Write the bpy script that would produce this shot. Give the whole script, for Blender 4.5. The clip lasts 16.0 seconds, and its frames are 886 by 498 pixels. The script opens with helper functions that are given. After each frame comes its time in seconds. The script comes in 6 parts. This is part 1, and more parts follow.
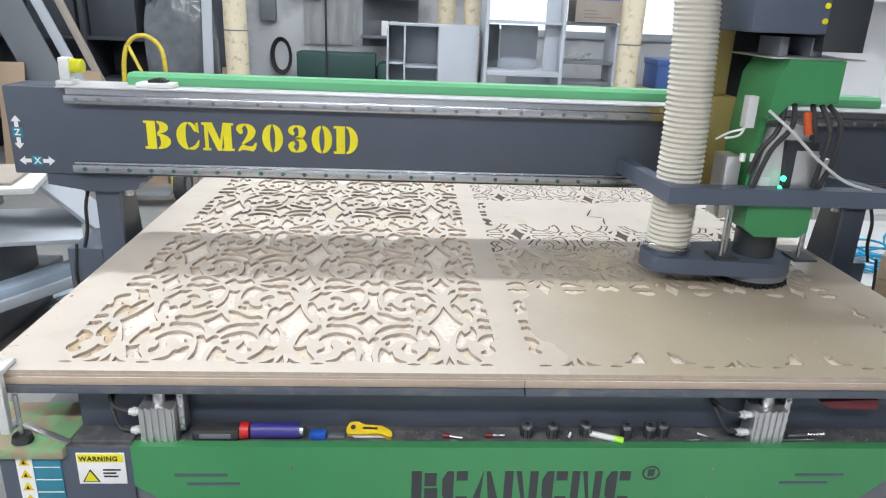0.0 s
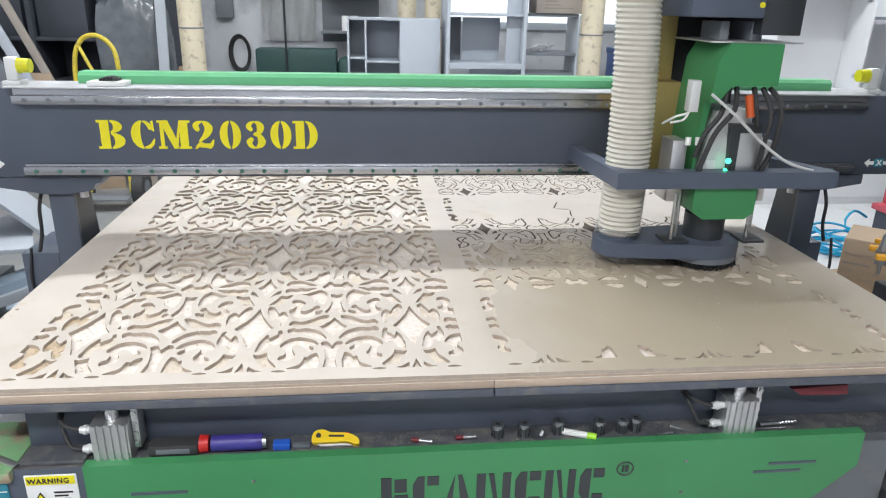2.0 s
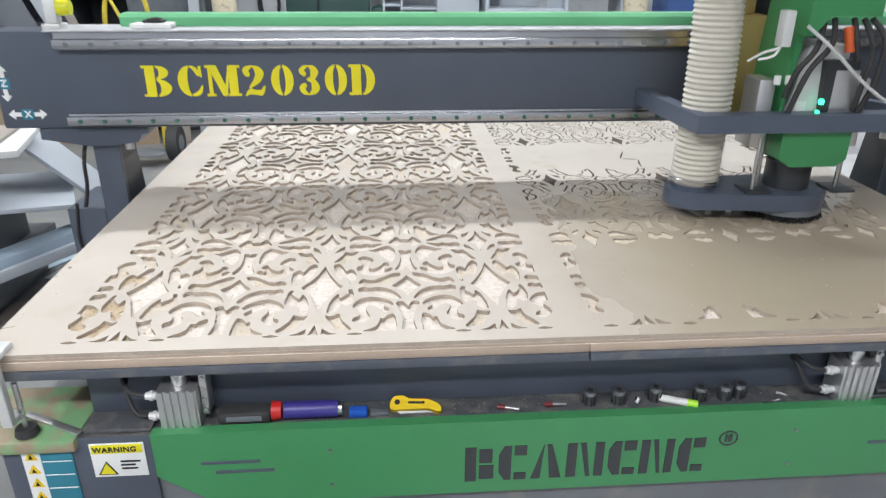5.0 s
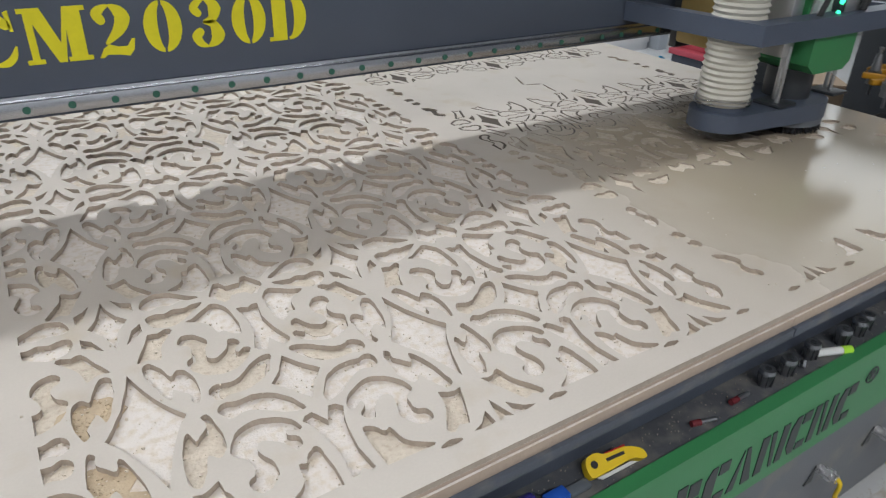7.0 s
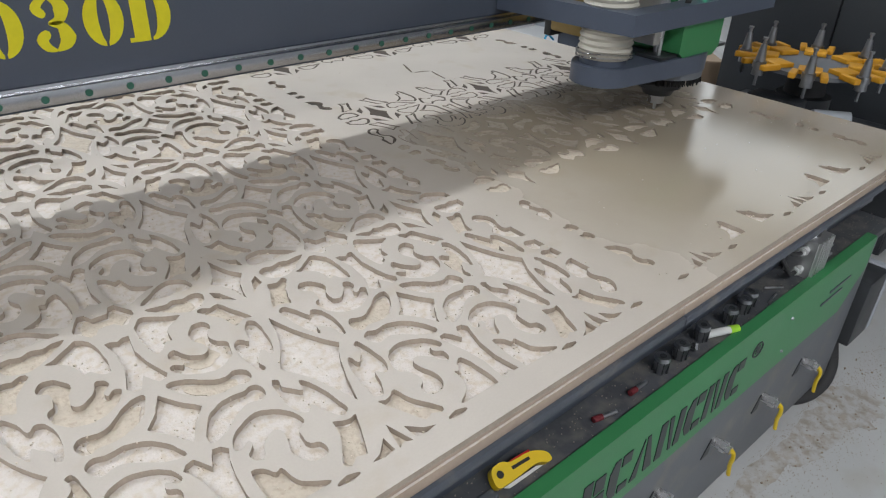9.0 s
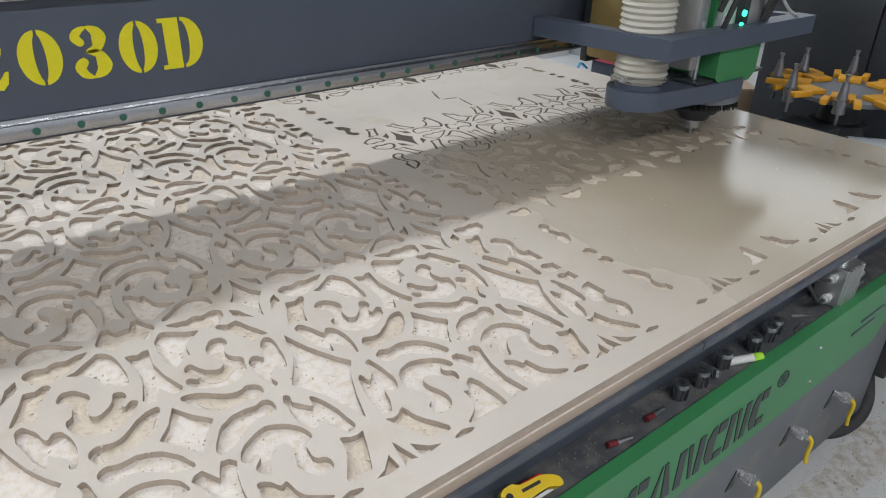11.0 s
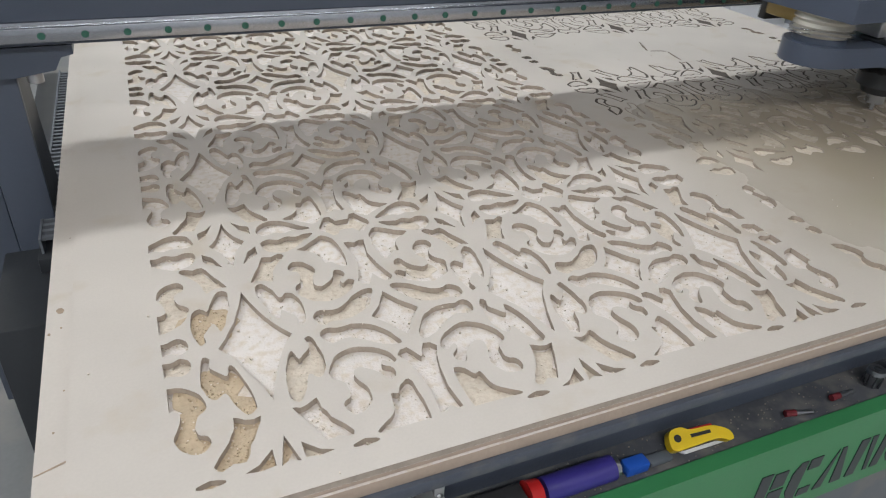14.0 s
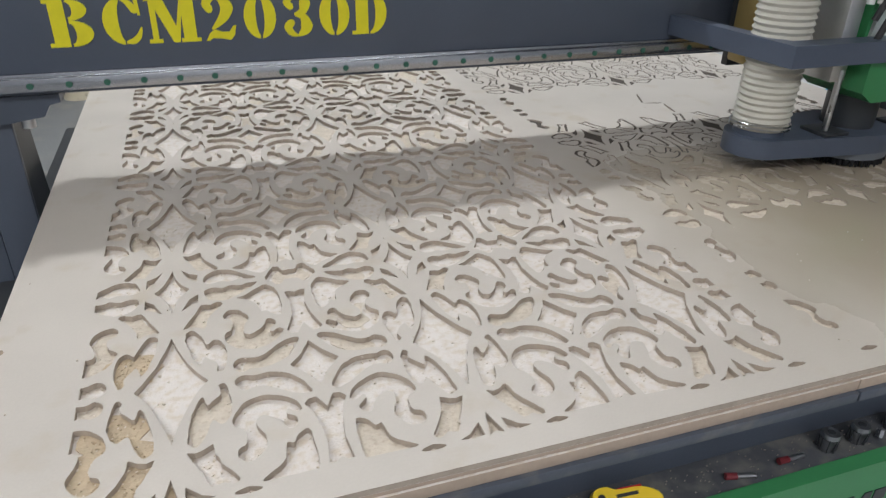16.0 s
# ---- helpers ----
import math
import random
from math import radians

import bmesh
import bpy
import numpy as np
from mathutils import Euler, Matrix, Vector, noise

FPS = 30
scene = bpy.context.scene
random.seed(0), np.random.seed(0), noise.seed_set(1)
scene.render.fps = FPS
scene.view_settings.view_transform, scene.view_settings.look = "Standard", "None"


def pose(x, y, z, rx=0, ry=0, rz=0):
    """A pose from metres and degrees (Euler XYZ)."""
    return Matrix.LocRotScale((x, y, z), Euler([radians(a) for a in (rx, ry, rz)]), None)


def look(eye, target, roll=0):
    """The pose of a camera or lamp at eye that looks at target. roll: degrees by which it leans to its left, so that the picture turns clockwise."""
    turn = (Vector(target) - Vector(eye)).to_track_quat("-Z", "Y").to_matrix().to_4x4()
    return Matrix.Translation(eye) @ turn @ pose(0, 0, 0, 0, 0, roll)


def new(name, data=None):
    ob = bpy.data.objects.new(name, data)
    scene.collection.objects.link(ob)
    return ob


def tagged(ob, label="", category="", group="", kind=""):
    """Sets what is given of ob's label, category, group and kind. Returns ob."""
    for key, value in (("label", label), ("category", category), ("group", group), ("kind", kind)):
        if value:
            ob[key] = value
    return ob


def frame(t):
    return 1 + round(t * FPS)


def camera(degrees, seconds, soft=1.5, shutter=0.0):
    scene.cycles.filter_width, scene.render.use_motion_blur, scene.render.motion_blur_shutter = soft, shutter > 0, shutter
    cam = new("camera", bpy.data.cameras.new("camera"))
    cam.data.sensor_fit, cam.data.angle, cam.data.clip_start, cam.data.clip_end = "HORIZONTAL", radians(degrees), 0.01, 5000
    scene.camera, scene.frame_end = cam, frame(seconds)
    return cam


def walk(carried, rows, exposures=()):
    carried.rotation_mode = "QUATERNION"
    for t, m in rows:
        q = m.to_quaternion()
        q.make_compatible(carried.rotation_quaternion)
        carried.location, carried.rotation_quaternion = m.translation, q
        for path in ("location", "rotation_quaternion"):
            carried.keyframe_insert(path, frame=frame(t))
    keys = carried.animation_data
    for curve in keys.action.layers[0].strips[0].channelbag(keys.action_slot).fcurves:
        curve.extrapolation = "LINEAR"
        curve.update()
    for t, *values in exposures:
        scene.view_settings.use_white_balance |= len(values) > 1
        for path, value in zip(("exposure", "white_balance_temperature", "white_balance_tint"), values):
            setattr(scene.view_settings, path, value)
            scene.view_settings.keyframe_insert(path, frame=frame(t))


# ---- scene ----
cam = camera(65.1, 16.0, soft=1.15, shutter=0.3)
PATH = [
    (0, (0.307, -1.601, 1.732), (0.426, 0.283, 1.07), 2.3),
    (0.5, (0.304, -1.596, 1.731), (0.439, 0.287, 1.073), 0.8),
    (1, (0.32, -1.567, 1.716), (0.459, 0.313, 1.048), 0.9),
    (1.5, (0.327, -1.547, 1.719), (0.514, 0.329, 1.049), 1.5),
    (2, (0.33, -1.545, 1.721), (0.534, 0.327, 1.048), 1.3),
    (2.5, (0.339, -1.541, 1.721), (0.559, 0.332, 1.056), 1.4),
    (3, (0.337, -1.543, 1.723), (0.567, 0.334, 1.072), 1.4),
    (3.5, (0.334, -1.544, 1.723), (0.571, 0.337, 1.085), 1.8),
    (4, (0.325, -1.549, 1.723), (0.559, 0.334, 1.091), 2.2),
    (4.5, (0.27, -1.51, 1.703), (0.461, 0.369, 1.046), 3.4),
    (5, (0.193, -1.386, 1.653), (0.329, 0.446, 0.863), 0.3),
    (5.2, (0.221, -1.289, 1.623), (0.39, 0.52, 0.787), -0.3),
    (7.3, (-0.544, -0.548, 1.521), (0.539, 0.818, 0.540), 1.6),
    (7.5, (-0.541, -0.545, 1.513), (0.592, 0.759, 0.506), 1.7),
    (8, (-0.461, -0.535, 1.529), (0.700, 0.721, 0.494), 2.4),
    (8.5, (-0.440, -0.528, 1.543), (0.740, 0.739, 0.539), 1.8),
    (9, (-0.436, -0.532, 1.555), (0.735, 0.744, 0.557), 2.3),
    (9.2, (-0.421, -0.533, 1.554), (0.729, 0.767, 0.559), 2.4),
    (11.3, (-0.416, -0.583, 1.551), (0.683, 0.808, 0.621), 1.3),
    (11.5, (-0.433, -0.590, 1.560), (0.638, 0.813, 0.618), 1.6),
    (12, (-0.470, -0.592, 1.559), (0.470, 0.895, 0.609), 2.3),
    (12.5, (-0.514, -0.592, 1.576), (0.286, 0.962, 0.603), 3.4),
    (13, (-0.533, -0.595, 1.53), (0.2, 0.974, 0.531), 4.3),
    (13.5, (-0.531, -0.594, 1.525), (0.171, 0.971, 0.497), 3.1),
    (14, (-0.527, -0.592, 1.526), (0.183, 0.951, 0.469), 3.3),
    (14.5, (-0.522, -0.596, 1.531), (0.2, 0.939, 0.472), 2.8),
    (15, (-0.52, -0.608, 1.536), (0.227, 0.921, 0.486), 2.5),
    (15.5, (-0.461, -0.625, 1.544), (0.3, 0.919, 0.526), 2.2),
    (15.8, (-0.377, -0.647, 1.545), (0.248, 0.974, 0.554), 2.0),
    (16, (-0.328, -0.68, 1.547), (0.257, 0.984, 0.604), 1.3),
]
EXPOSURES = [(0, 0.28), (4.3, 0.22), (5, 0.16), (7.3, -0.46), (11.4, -0.38), (12.5, -0.44), (14, -0.44), (16, -0.46)]
walk(cam, [(t, look(eye, target, roll)) for t, eye, target, roll in PATH], EXPOSURES)

# ---- world, lamps ----
world = bpy.data.worlds.new("world")
world.use_nodes = True
world.node_tree.nodes["Background"].inputs[0].default_value = (0.75, 0.85, 1, 1)
world.node_tree.nodes["Background"].inputs[1].default_value = 0.6
scene.world = world


def area_lamp(name, x, y, z, sx, sy, watts, color=(0.92, 0.97, 1.0)):
    d = bpy.data.lights.new(name, "AREA")
    d.shape, d.size, d.size_y, d.energy, d.color = "RECTANGLE", sx, sy, watts, color
    ob = new(name, d)
    ob.matrix_world = pose(x, y, z)
    return ob


# (x, y, z, length, width, watts); after the first, unseen lamps added as fill
LAMPS = [
    (0.4, 2.75, 4.1, 5.5, 0.20, 137),
    (-1.0, -2.9, 4.1, 5.0, 0.4, 162),
    (-3.4, 1.0, 4.1, 0.3, 5.0, 52),
    (4.7, 3.2, 4.1, 0.3, 2.4, 20),
    (-0.5, 5.7, 4.1, 4.0, 0.15, 20),
]
for i, (lx, ly, lz, ls, lw, le) in enumerate(LAMPS):
    area_lamp("assumed_light", lx, ly, lz, ls, lw, le, (0.92, 0.97, 1.0) if ly > 2 else (0.97, 0.968, 0.955))


# ---- materials ----
def material(name, color, rough=0.5, metal=0.0, vary=0.12, scale=8.0, bump=0.1, fine=120.0, dirt=None, dirt_amount=0.0, spec=0.5, coat=0.0, emit=0.0):
    m = bpy.data.materials.new(name)
    m.use_nodes = True
    nt = m.node_tree
    b = nt.nodes["Principled BSDF"]
    tc = nt.nodes.new("ShaderNodeTexCoord")
    n1 = nt.nodes.new("ShaderNodeTexNoise")
    n1.inputs["Scale"].default_value, n1.inputs["Detail"].default_value = scale, 6
    n2 = nt.nodes.new("ShaderNodeTexNoise")
    n2.inputs["Scale"].default_value, n2.inputs["Detail"].default_value = fine, 4
    for n in (n1, n2):
        nt.links.new(tc.outputs["Object"], n.inputs["Vector"])
    mix = nt.nodes.new("ShaderNodeMix")
    mix.data_type = "RGBA"
    lo = [max(0, c * (1 - vary)) for c in color]
    hi = [min(1, c * (1 + vary)) for c in color]
    mix.inputs[6].default_value, mix.inputs[7].default_value = (*lo, 1), (*hi, 1)
    add = nt.nodes.new("ShaderNodeMath")
    add.operation = "MULTIPLY_ADD"
    add.inputs[1].default_value = 0.45
    nt.links.new(n2.outputs["Fac"], add.inputs[0])
    sub = nt.nodes.new("ShaderNodeMath")
    sub.operation = "MULTIPLY_ADD"
    sub.inputs[1].default_value, sub.inputs[2].default_value = 1.2, -0.35
    nt.links.new(n1.outputs["Fac"], sub.inputs[0])
    nt.links.new(sub.outputs[0], add.inputs[2])
    add.use_clamp = True
    nt.links.new(add.outputs[0], mix.inputs["Factor"])
    out = mix.outputs[2]
    if dirt:
        n3 = nt.nodes.new("ShaderNodeTexNoise")
        n3.inputs["Scale"].default_value, n3.inputs["Detail"].default_value = scale * 2.3, 9
        nt.links.new(tc.outputs["Object"], n3.inputs["Vector"])
        ramp = nt.nodes.new("ShaderNodeMapRange")
        ramp.inputs["From Min"].default_value = 0.62 - dirt_amount * 0.35
        ramp.inputs["From Max"].default_value = 0.82 - dirt_amount * 0.35
        nt.links.new(n3.outputs["Fac"], ramp.inputs["Value"])
        mix2 = nt.nodes.new("ShaderNodeMix")
        mix2.data_type = "RGBA"
        nt.links.new(ramp.outputs[0], mix2.inputs["Factor"])
        nt.links.new(out, mix2.inputs[6])
        mix2.inputs[7].default_value = (*dirt, 1)
        out = mix2.outputs[2]
    nt.links.new(out, b.inputs["Base Color"])
    b.inputs["Metallic"].default_value = metal
    b.inputs["Specular IOR Level"].default_value = spec
    b.inputs["Coat Weight"].default_value = coat
    rr = nt.nodes.new("ShaderNodeMapRange")
    rr.inputs["To Min"].default_value, rr.inputs["To Max"].default_value = max(0.03, rough - 0.08), min(1, rough + 0.1)
    nt.links.new(n1.outputs["Fac"], rr.inputs["Value"])
    nt.links.new(rr.outputs[0], b.inputs["Roughness"])
    if bump:
        bp = nt.nodes.new("ShaderNodeBump")
        bp.inputs["Strength"].default_value, bp.inputs["Distance"].default_value = bump, 0.002
        nt.links.new(n2.outputs["Fac"], bp.inputs["Height"])
        nt.links.new(bp.outputs[0], b.inputs["Normal"])
    if emit:
        b.inputs["Emission Color"].default_value = (*color, 1)
        b.inputs["Emission Strength"].default_value = emit
    return m


M = {}
M["mdf"] = material("mdf", (0.556, 0.505, 0.455), 0.42, vary=0.10, scale=4, bump=0.07, fine=240, spec=0.30, dirt=(0.50, 0.425, 0.335), dirt_amount=0.12)
# a film of brown dust lies on the uncut stretch, rubbed off towards the sheet's end
nt = M["mdf"].node_tree
bsdf = nt.nodes["Principled BSDF"]
tc = nt.nodes.new("ShaderNodeTexCoord")
sep = nt.nodes.new("ShaderNodeSeparateXYZ")
wob = nt.nodes.new("ShaderNodeTexNoise")
wob.inputs["Scale"].default_value, wob.inputs["Detail"].default_value = 5, 5
nt.links.new(tc.outputs["Object"], wob.inputs["Vector"])
shift = nt.nodes.new("ShaderNodeVectorMath")
shift.operation = "MULTIPLY_ADD"
shift.inputs[1].default_value = (0.22, 0.22, 0)
nt.links.new(wob.outputs["Color"], shift.inputs[0])
nt.links.new(tc.outputs["Object"], shift.inputs[2])
nt.links.new(shift.outputs[0], sep.inputs[0])


def ramp_on(out, lo, hi, to_lo=0.0, to_hi=1.0):
    r = nt.nodes.new("ShaderNodeMapRange")
    r.interpolation_type = "SMOOTHSTEP"
    r.inputs["From Min"].default_value, r.inputs["From Max"].default_value = lo, hi
    r.inputs["To Min"].default_value, r.inputs["To Max"].default_value = to_lo, to_hi
    nt.links.new(out, r.inputs["Value"])
    return r.outputs[0]


def times(p, q):
    n = nt.nodes.new("ShaderNodeMath")
    n.operation = "MULTIPLY"
    nt.links.new(p, n.inputs[0])
    nt.links.new(q, n.inputs[1])
    return n.outputs[0]


east = ramp_on(sep.outputs["X"], 0.50, 1.20)
south = ramp_on(sep.outputs["Y"], 1.20, 0.95)
uncut = times(east, south)
film_dust = times(uncut, ramp_on(sep.outputs["X"], 2.15, 1.65, 0.35, 1.0))
dust_mix = nt.nodes.new("ShaderNodeMix")
dust_mix.data_type = "RGBA"
base = bsdf.inputs["Base Color"].links[0].from_socket
nt.links.new(base, dust_mix.inputs[6])
dust_mix.inputs[7].default_value = (0.405, 0.345, 0.265, 1)
nt.links.new(film_dust, dust_mix.inputs["Factor"])
nt.links.new(dust_mix.outputs[2], bsdf.inputs["Base Color"])
nt.links.new(ramp_on(uncut, 0, 1, 0.42, 0.085), bsdf.inputs["Roughness"])
M["mdf_edge"] = material("mdf_edge", (0.43, 0.365, 0.305), 0.85, vary=0.2, scale=30, bump=0.6)
M["board_white"] = material("board_white", (0.725, 0.67, 0.63), 0.6, vary=0.08, scale=30, bump=0.6, fine=260, dirt=(0.64, 0.56, 0.47), dirt_amount=0.45)
M["pocket_dust"] = material("pocket_dust", (0.64, 0.565, 0.475), 0.95, vary=0.16, scale=45, bump=1.0, fine=170, dirt=(0.52, 0.43, 0.34), dirt_amount=0.3)
M["paint_frame"] = material("paint_frame", (0.085, 0.098, 0.125), 0.5, vary=0.15, scale=9, bump=0.15, dirt=(0.14, 0.14, 0.145), dirt_amount=0.3)
M["paint_skirt"] = material("paint_skirt", (0.15, 0.16, 0.18), 0.5, vary=0.12, scale=5, bump=0.15, dirt=(0.20, 0.195, 0.185), dirt_amount=0.25)
M["steel_bright"] = material("steel_bright", (0.72, 0.72, 0.74), 0.25, 0.75, vary=0.1, scale=20, bump=0.05)
M["red_dark"] = material("red_dark", (0.17, 0.02, 0.028), 0.5, vary=0.2, scale=40)
M["stain"] = material("stain", (0.33, 0.25, 0.18), 0.85, vary=0.3, scale=60, bump=0.2)
M["mdf_raw"] = material("mdf_raw", (0.53, 0.42, 0.295), 0.9, vary=0.22, scale=40, bump=0.9, fine=200)
M["board_edge"] = material("board_edge", (0.45, 0.355, 0.285), 0.85, vary=0.12, scale=15, bump=0.3)
M["paint_dark"] = material("paint_dark", (0.078, 0.093, 0.126), 0.34, vary=0.12, scale=4, bump=0.12, fine=180)
M["paint_dusty"] = material("paint_dusty", (0.075, 0.080, 0.092), 0.55, vary=0.25, scale=9, bump=0.3, dirt=(0.155, 0.15, 0.145), dirt_amount=0.45)
M["paint_bracket"] = material("paint_bracket", (0.085, 0.105, 0.15), 0.42, vary=0.12, scale=5, bump=0.12)
M["paint_black"] = material("paint_black", (0.034, 0.038, 0.044), 0.4, vary=0.2, scale=6)
M["green"] = material("green", (0.05, 0.25, 0.095), 0.38, vary=0.10, scale=5, bump=0.15, fine=250)
M["green_pale"] = material("green_pale", (0.13, 0.45, 0.22), 0.35, vary=0.08, scale=5, bump=0.1)
M["steel"] = material("steel", (0.55, 0.56, 0.58), 0.28, 1.0, vary=0.15, scale=12, bump=0.05)
M["alu"] = material("alu", (0.62, 0.62, 0.63), 0.42, 0.9, vary=0.1, scale=10, bump=0.08)
M["alu_white"] = material("alu_white", (0.66, 0.67, 0.68), 0.45, 0.2, vary=0.06, scale=10)
M["brass"] = material("brass", (0.42, 0.31, 0.12), 0.45, 0.35, vary=0.15, scale=9)
M["yellow"] = material("yellow", (0.78, 0.70, 0.015), 0.5, vary=0.08, scale=30, bump=0.1)
M["yellow_plastic"] = material("yellow_plastic", (0.80, 0.56, 0.02), 0.35, vary=0.05, scale=20)
M["orange_fork"] = material("orange_fork", (0.68, 0.33, 0.02), 0.45, vary=0.1, scale=20)
M["red"] = material("red", (0.55, 0.02, 0.02), 0.4, vary=0.1, scale=20)
M["pink_box"] = material("pink_box", (0.52, 0.08, 0.11), 0.6, vary=0.1, scale=8)
M["blue"] = material("blue", (0.02, 0.11, 0.55), 0.4, vary=0.1, scale=20)
M["purple"] = material("purple", (0.045, 0.035, 0.24), 0.4, vary=0.1, scale=20)
M["white_plastic"] = material("white_plastic", (0.75, 0.76, 0.76), 0.4, vary=0.04, scale=10)
M["lime"] = material("lime", (0.42, 0.80, 0.05), 0.4, vary=0.05)
M["teal"] = material("teal", (0.03, 0.21, 0.30), 0.45, vary=0.05)
M["hose"] = material("hose", (0.56, 0.54, 0.48), 0.4, vary=0.08, scale=12, bump=0.1)
M["rubber"] = material("rubber", (0.036, 0.036, 0.039), 0.65, vary=0.2, scale=30)
M["brush"] = material("brush", (0.012, 0.012, 0.014), 0.9, vary=0.4, scale=60, bump=0.6, fine=400)
# brighter and dimmer floor tones carry the difference in light between the sides
M["floor_lit"] = material("floor_lit", (0.62, 0.63, 0.64), 0.5, vary=0.08, scale=1.6, bump=0.2, fine=60, dirt=(0.54, 0.52, 0.49), dirt_amount=0.2)
M["dim_grey"] = material("dim_grey", (0.22, 0.225, 0.23), 0.6, vary=0.2, scale=2.2, bump=0.25, fine=70, dirt=(0.265, 0.255, 0.24), dirt_amount=0.35)
M["crumb"] = material("crumb", (0.70, 0.62, 0.53), 0.95, vary=0.15, scale=60, bump=0.3)
M["wall_mat"] = material("wall_mat", (0.56, 0.575, 0.61), 0.8, vary=0.16, scale=1.2, bump=0.2, fine=40, dirt=(0.34, 0.355, 0.385), dirt_amount=0.32)
M["wall_white"] = material("wall_white", (0.78, 0.79, 0.81), 0.7, vary=0.05, scale=1.5, bump=0.1)
M["ceiling_mat"] = material("ceiling_mat", (0.5, 0.5, 0.5), 0.8, vary=0.1, scale=2)
M["cream"] = material("cream", (0.68, 0.60, 0.45), 0.4, vary=0.06, scale=7, dirt=(0.30, 0.25, 0.19), dirt_amount=0.12)
M["grey_board"] = material("grey_board", (0.43, 0.465, 0.52), 0.5, vary=0.05, scale=4, bump=0.05)
M["grey_dark"] = material("grey_dark", (0.16, 0.175, 0.20), 0.55, vary=0.1, scale=4)
M["white_board"] = material("white_board", (0.80, 0.81, 0.83), 0.45, vary=0.03, scale=4, bump=0.03)
M["carton"] = material("carton", (0.36, 0.27, 0.19), 0.8, vary=0.1, scale=6, bump=0.2)
M["carton_grey"] = material("carton_grey", (0.33, 0.29, 0.26), 0.8, vary=0.1, scale=6, bump=0.2)
# dark tone that puts shade into the colour of hollows and the back corner
M["shade_dark"] = material("shade_dark", (0.072, 0.081, 0.104), 0.7, vary=0.3, scale=2)
M["dark_green"] = material("dark_green", (0.02, 0.065, 0.06), 0.5, vary=0.15, scale=4)
M["cloth"] = material("cloth", (0.70, 0.71, 0.72), 0.85, vary=0.12, scale=5, bump=0.3, fine=60)
M["film"] = material("film", (0.12, 0.135, 0.155), 0.18, vary=0.3, scale=9, bump=0.9, fine=22, spec=0.8)
M["wood"] = material("wood", (0.34, 0.24, 0.16), 0.7, vary=0.2, scale=9)
M["paper"] = material("paper", (0.82, 0.83, 0.84), 0.5, vary=0.02)
M["ink"] = material("ink", (0.02, 0.02, 0.022), 0.6, vary=0.05)
M["ink_grey"] = material("ink_grey", (0.26, 0.22, 0.19), 0.7, vary=0.05)
M["ink_blue"] = material("ink_blue", (0.10, 0.11, 0.50), 0.6, vary=0.05)
M["cyan_hose"] = material("cyan_hose", (0.01, 0.36, 0.62), 0.4, vary=0.06)
M["led_green"] = material("led_green", (0.05, 1.0, 0.45), 0.4, emit=3)
M["lamp_glow"] = material("lamp_glow", (0.95, 0.98, 1.0), 0.5, emit=9)
M["sky_glow"] = material("sky_glow", (0.92, 0.97, 1.0), 0.5, emit=2.3)
M["pane_dim"] = material("pane_dim", (0.88, 0.94, 1.0), 0.5, emit=0.62)
M["green_dust"] = material("green_dust", (0.20, 0.40, 0.20), 0.6, vary=0.15, scale=7, bump=0.3, dirt=(0.34, 0.27, 0.19), dirt_amount=0.6)
M["alu_dusty"] = material("alu_dusty", (0.46, 0.47, 0.50), 0.6, 0.3, vary=0.15, scale=9, bump=0.15, dirt=(0.36, 0.36, 0.37), dirt_amount=0.35)
M["steel_dark"] = material("steel_dark", (0.30, 0.31, 0.33), 0.32, 0.9, vary=0.15, scale=12)
# near-black that stands for shade down in the narrow grooves
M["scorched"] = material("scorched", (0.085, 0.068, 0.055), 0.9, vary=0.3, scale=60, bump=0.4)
M["rail"] = material("rail", (0.50, 0.51, 0.54), 0.22, 1.0, vary=0.12, scale=3, bump=0.03)
M["cap_green"] = material("cap_green", (0.03, 0.12, 0.085), 0.5, vary=0.05)
M["yellow_lens"] = material("yellow_lens", (0.62, 0.62, 0.02), 0.15, vary=0.2, scale=30)
M["orange"] = material("orange", (0.60, 0.10, 0.02), 0.5, vary=0.05)
M["blue_grey"] = material("blue_grey", (0.36, 0.45, 0.55), 0.5, vary=0.06, scale=5)
M["blue_dull"] = material("blue_dull", (0.06, 0.13, 0.36), 0.5, vary=0.06, scale=5)
M["groove_dust"] = material("groove_dust", (0.45, 0.385, 0.31), 0.95, vary=0.2, scale=30, bump=1.0, fine=220, dirt=(0.34, 0.28, 0.22), dirt_amount=0.4)
M["truck_yellow"] = material("truck_yellow", (0.58, 0.46, 0.04), 0.45, vary=0.15, scale=12, dirt=(0.25, 0.2, 0.1), dirt_amount=0.2)
M["floor_dirt"] = material("floor_dirt", (0.47, 0.425, 0.375), 0.95, vary=0.3, scale=14, bump=0.8, fine=160, dirt=(0.60, 0.60, 0.60), dirt_amount=0.7)
M["sawdust"] = material("sawdust", (0.40, 0.33, 0.26), 0.95, vary=0.25, scale=40, bump=0.8, fine=300)


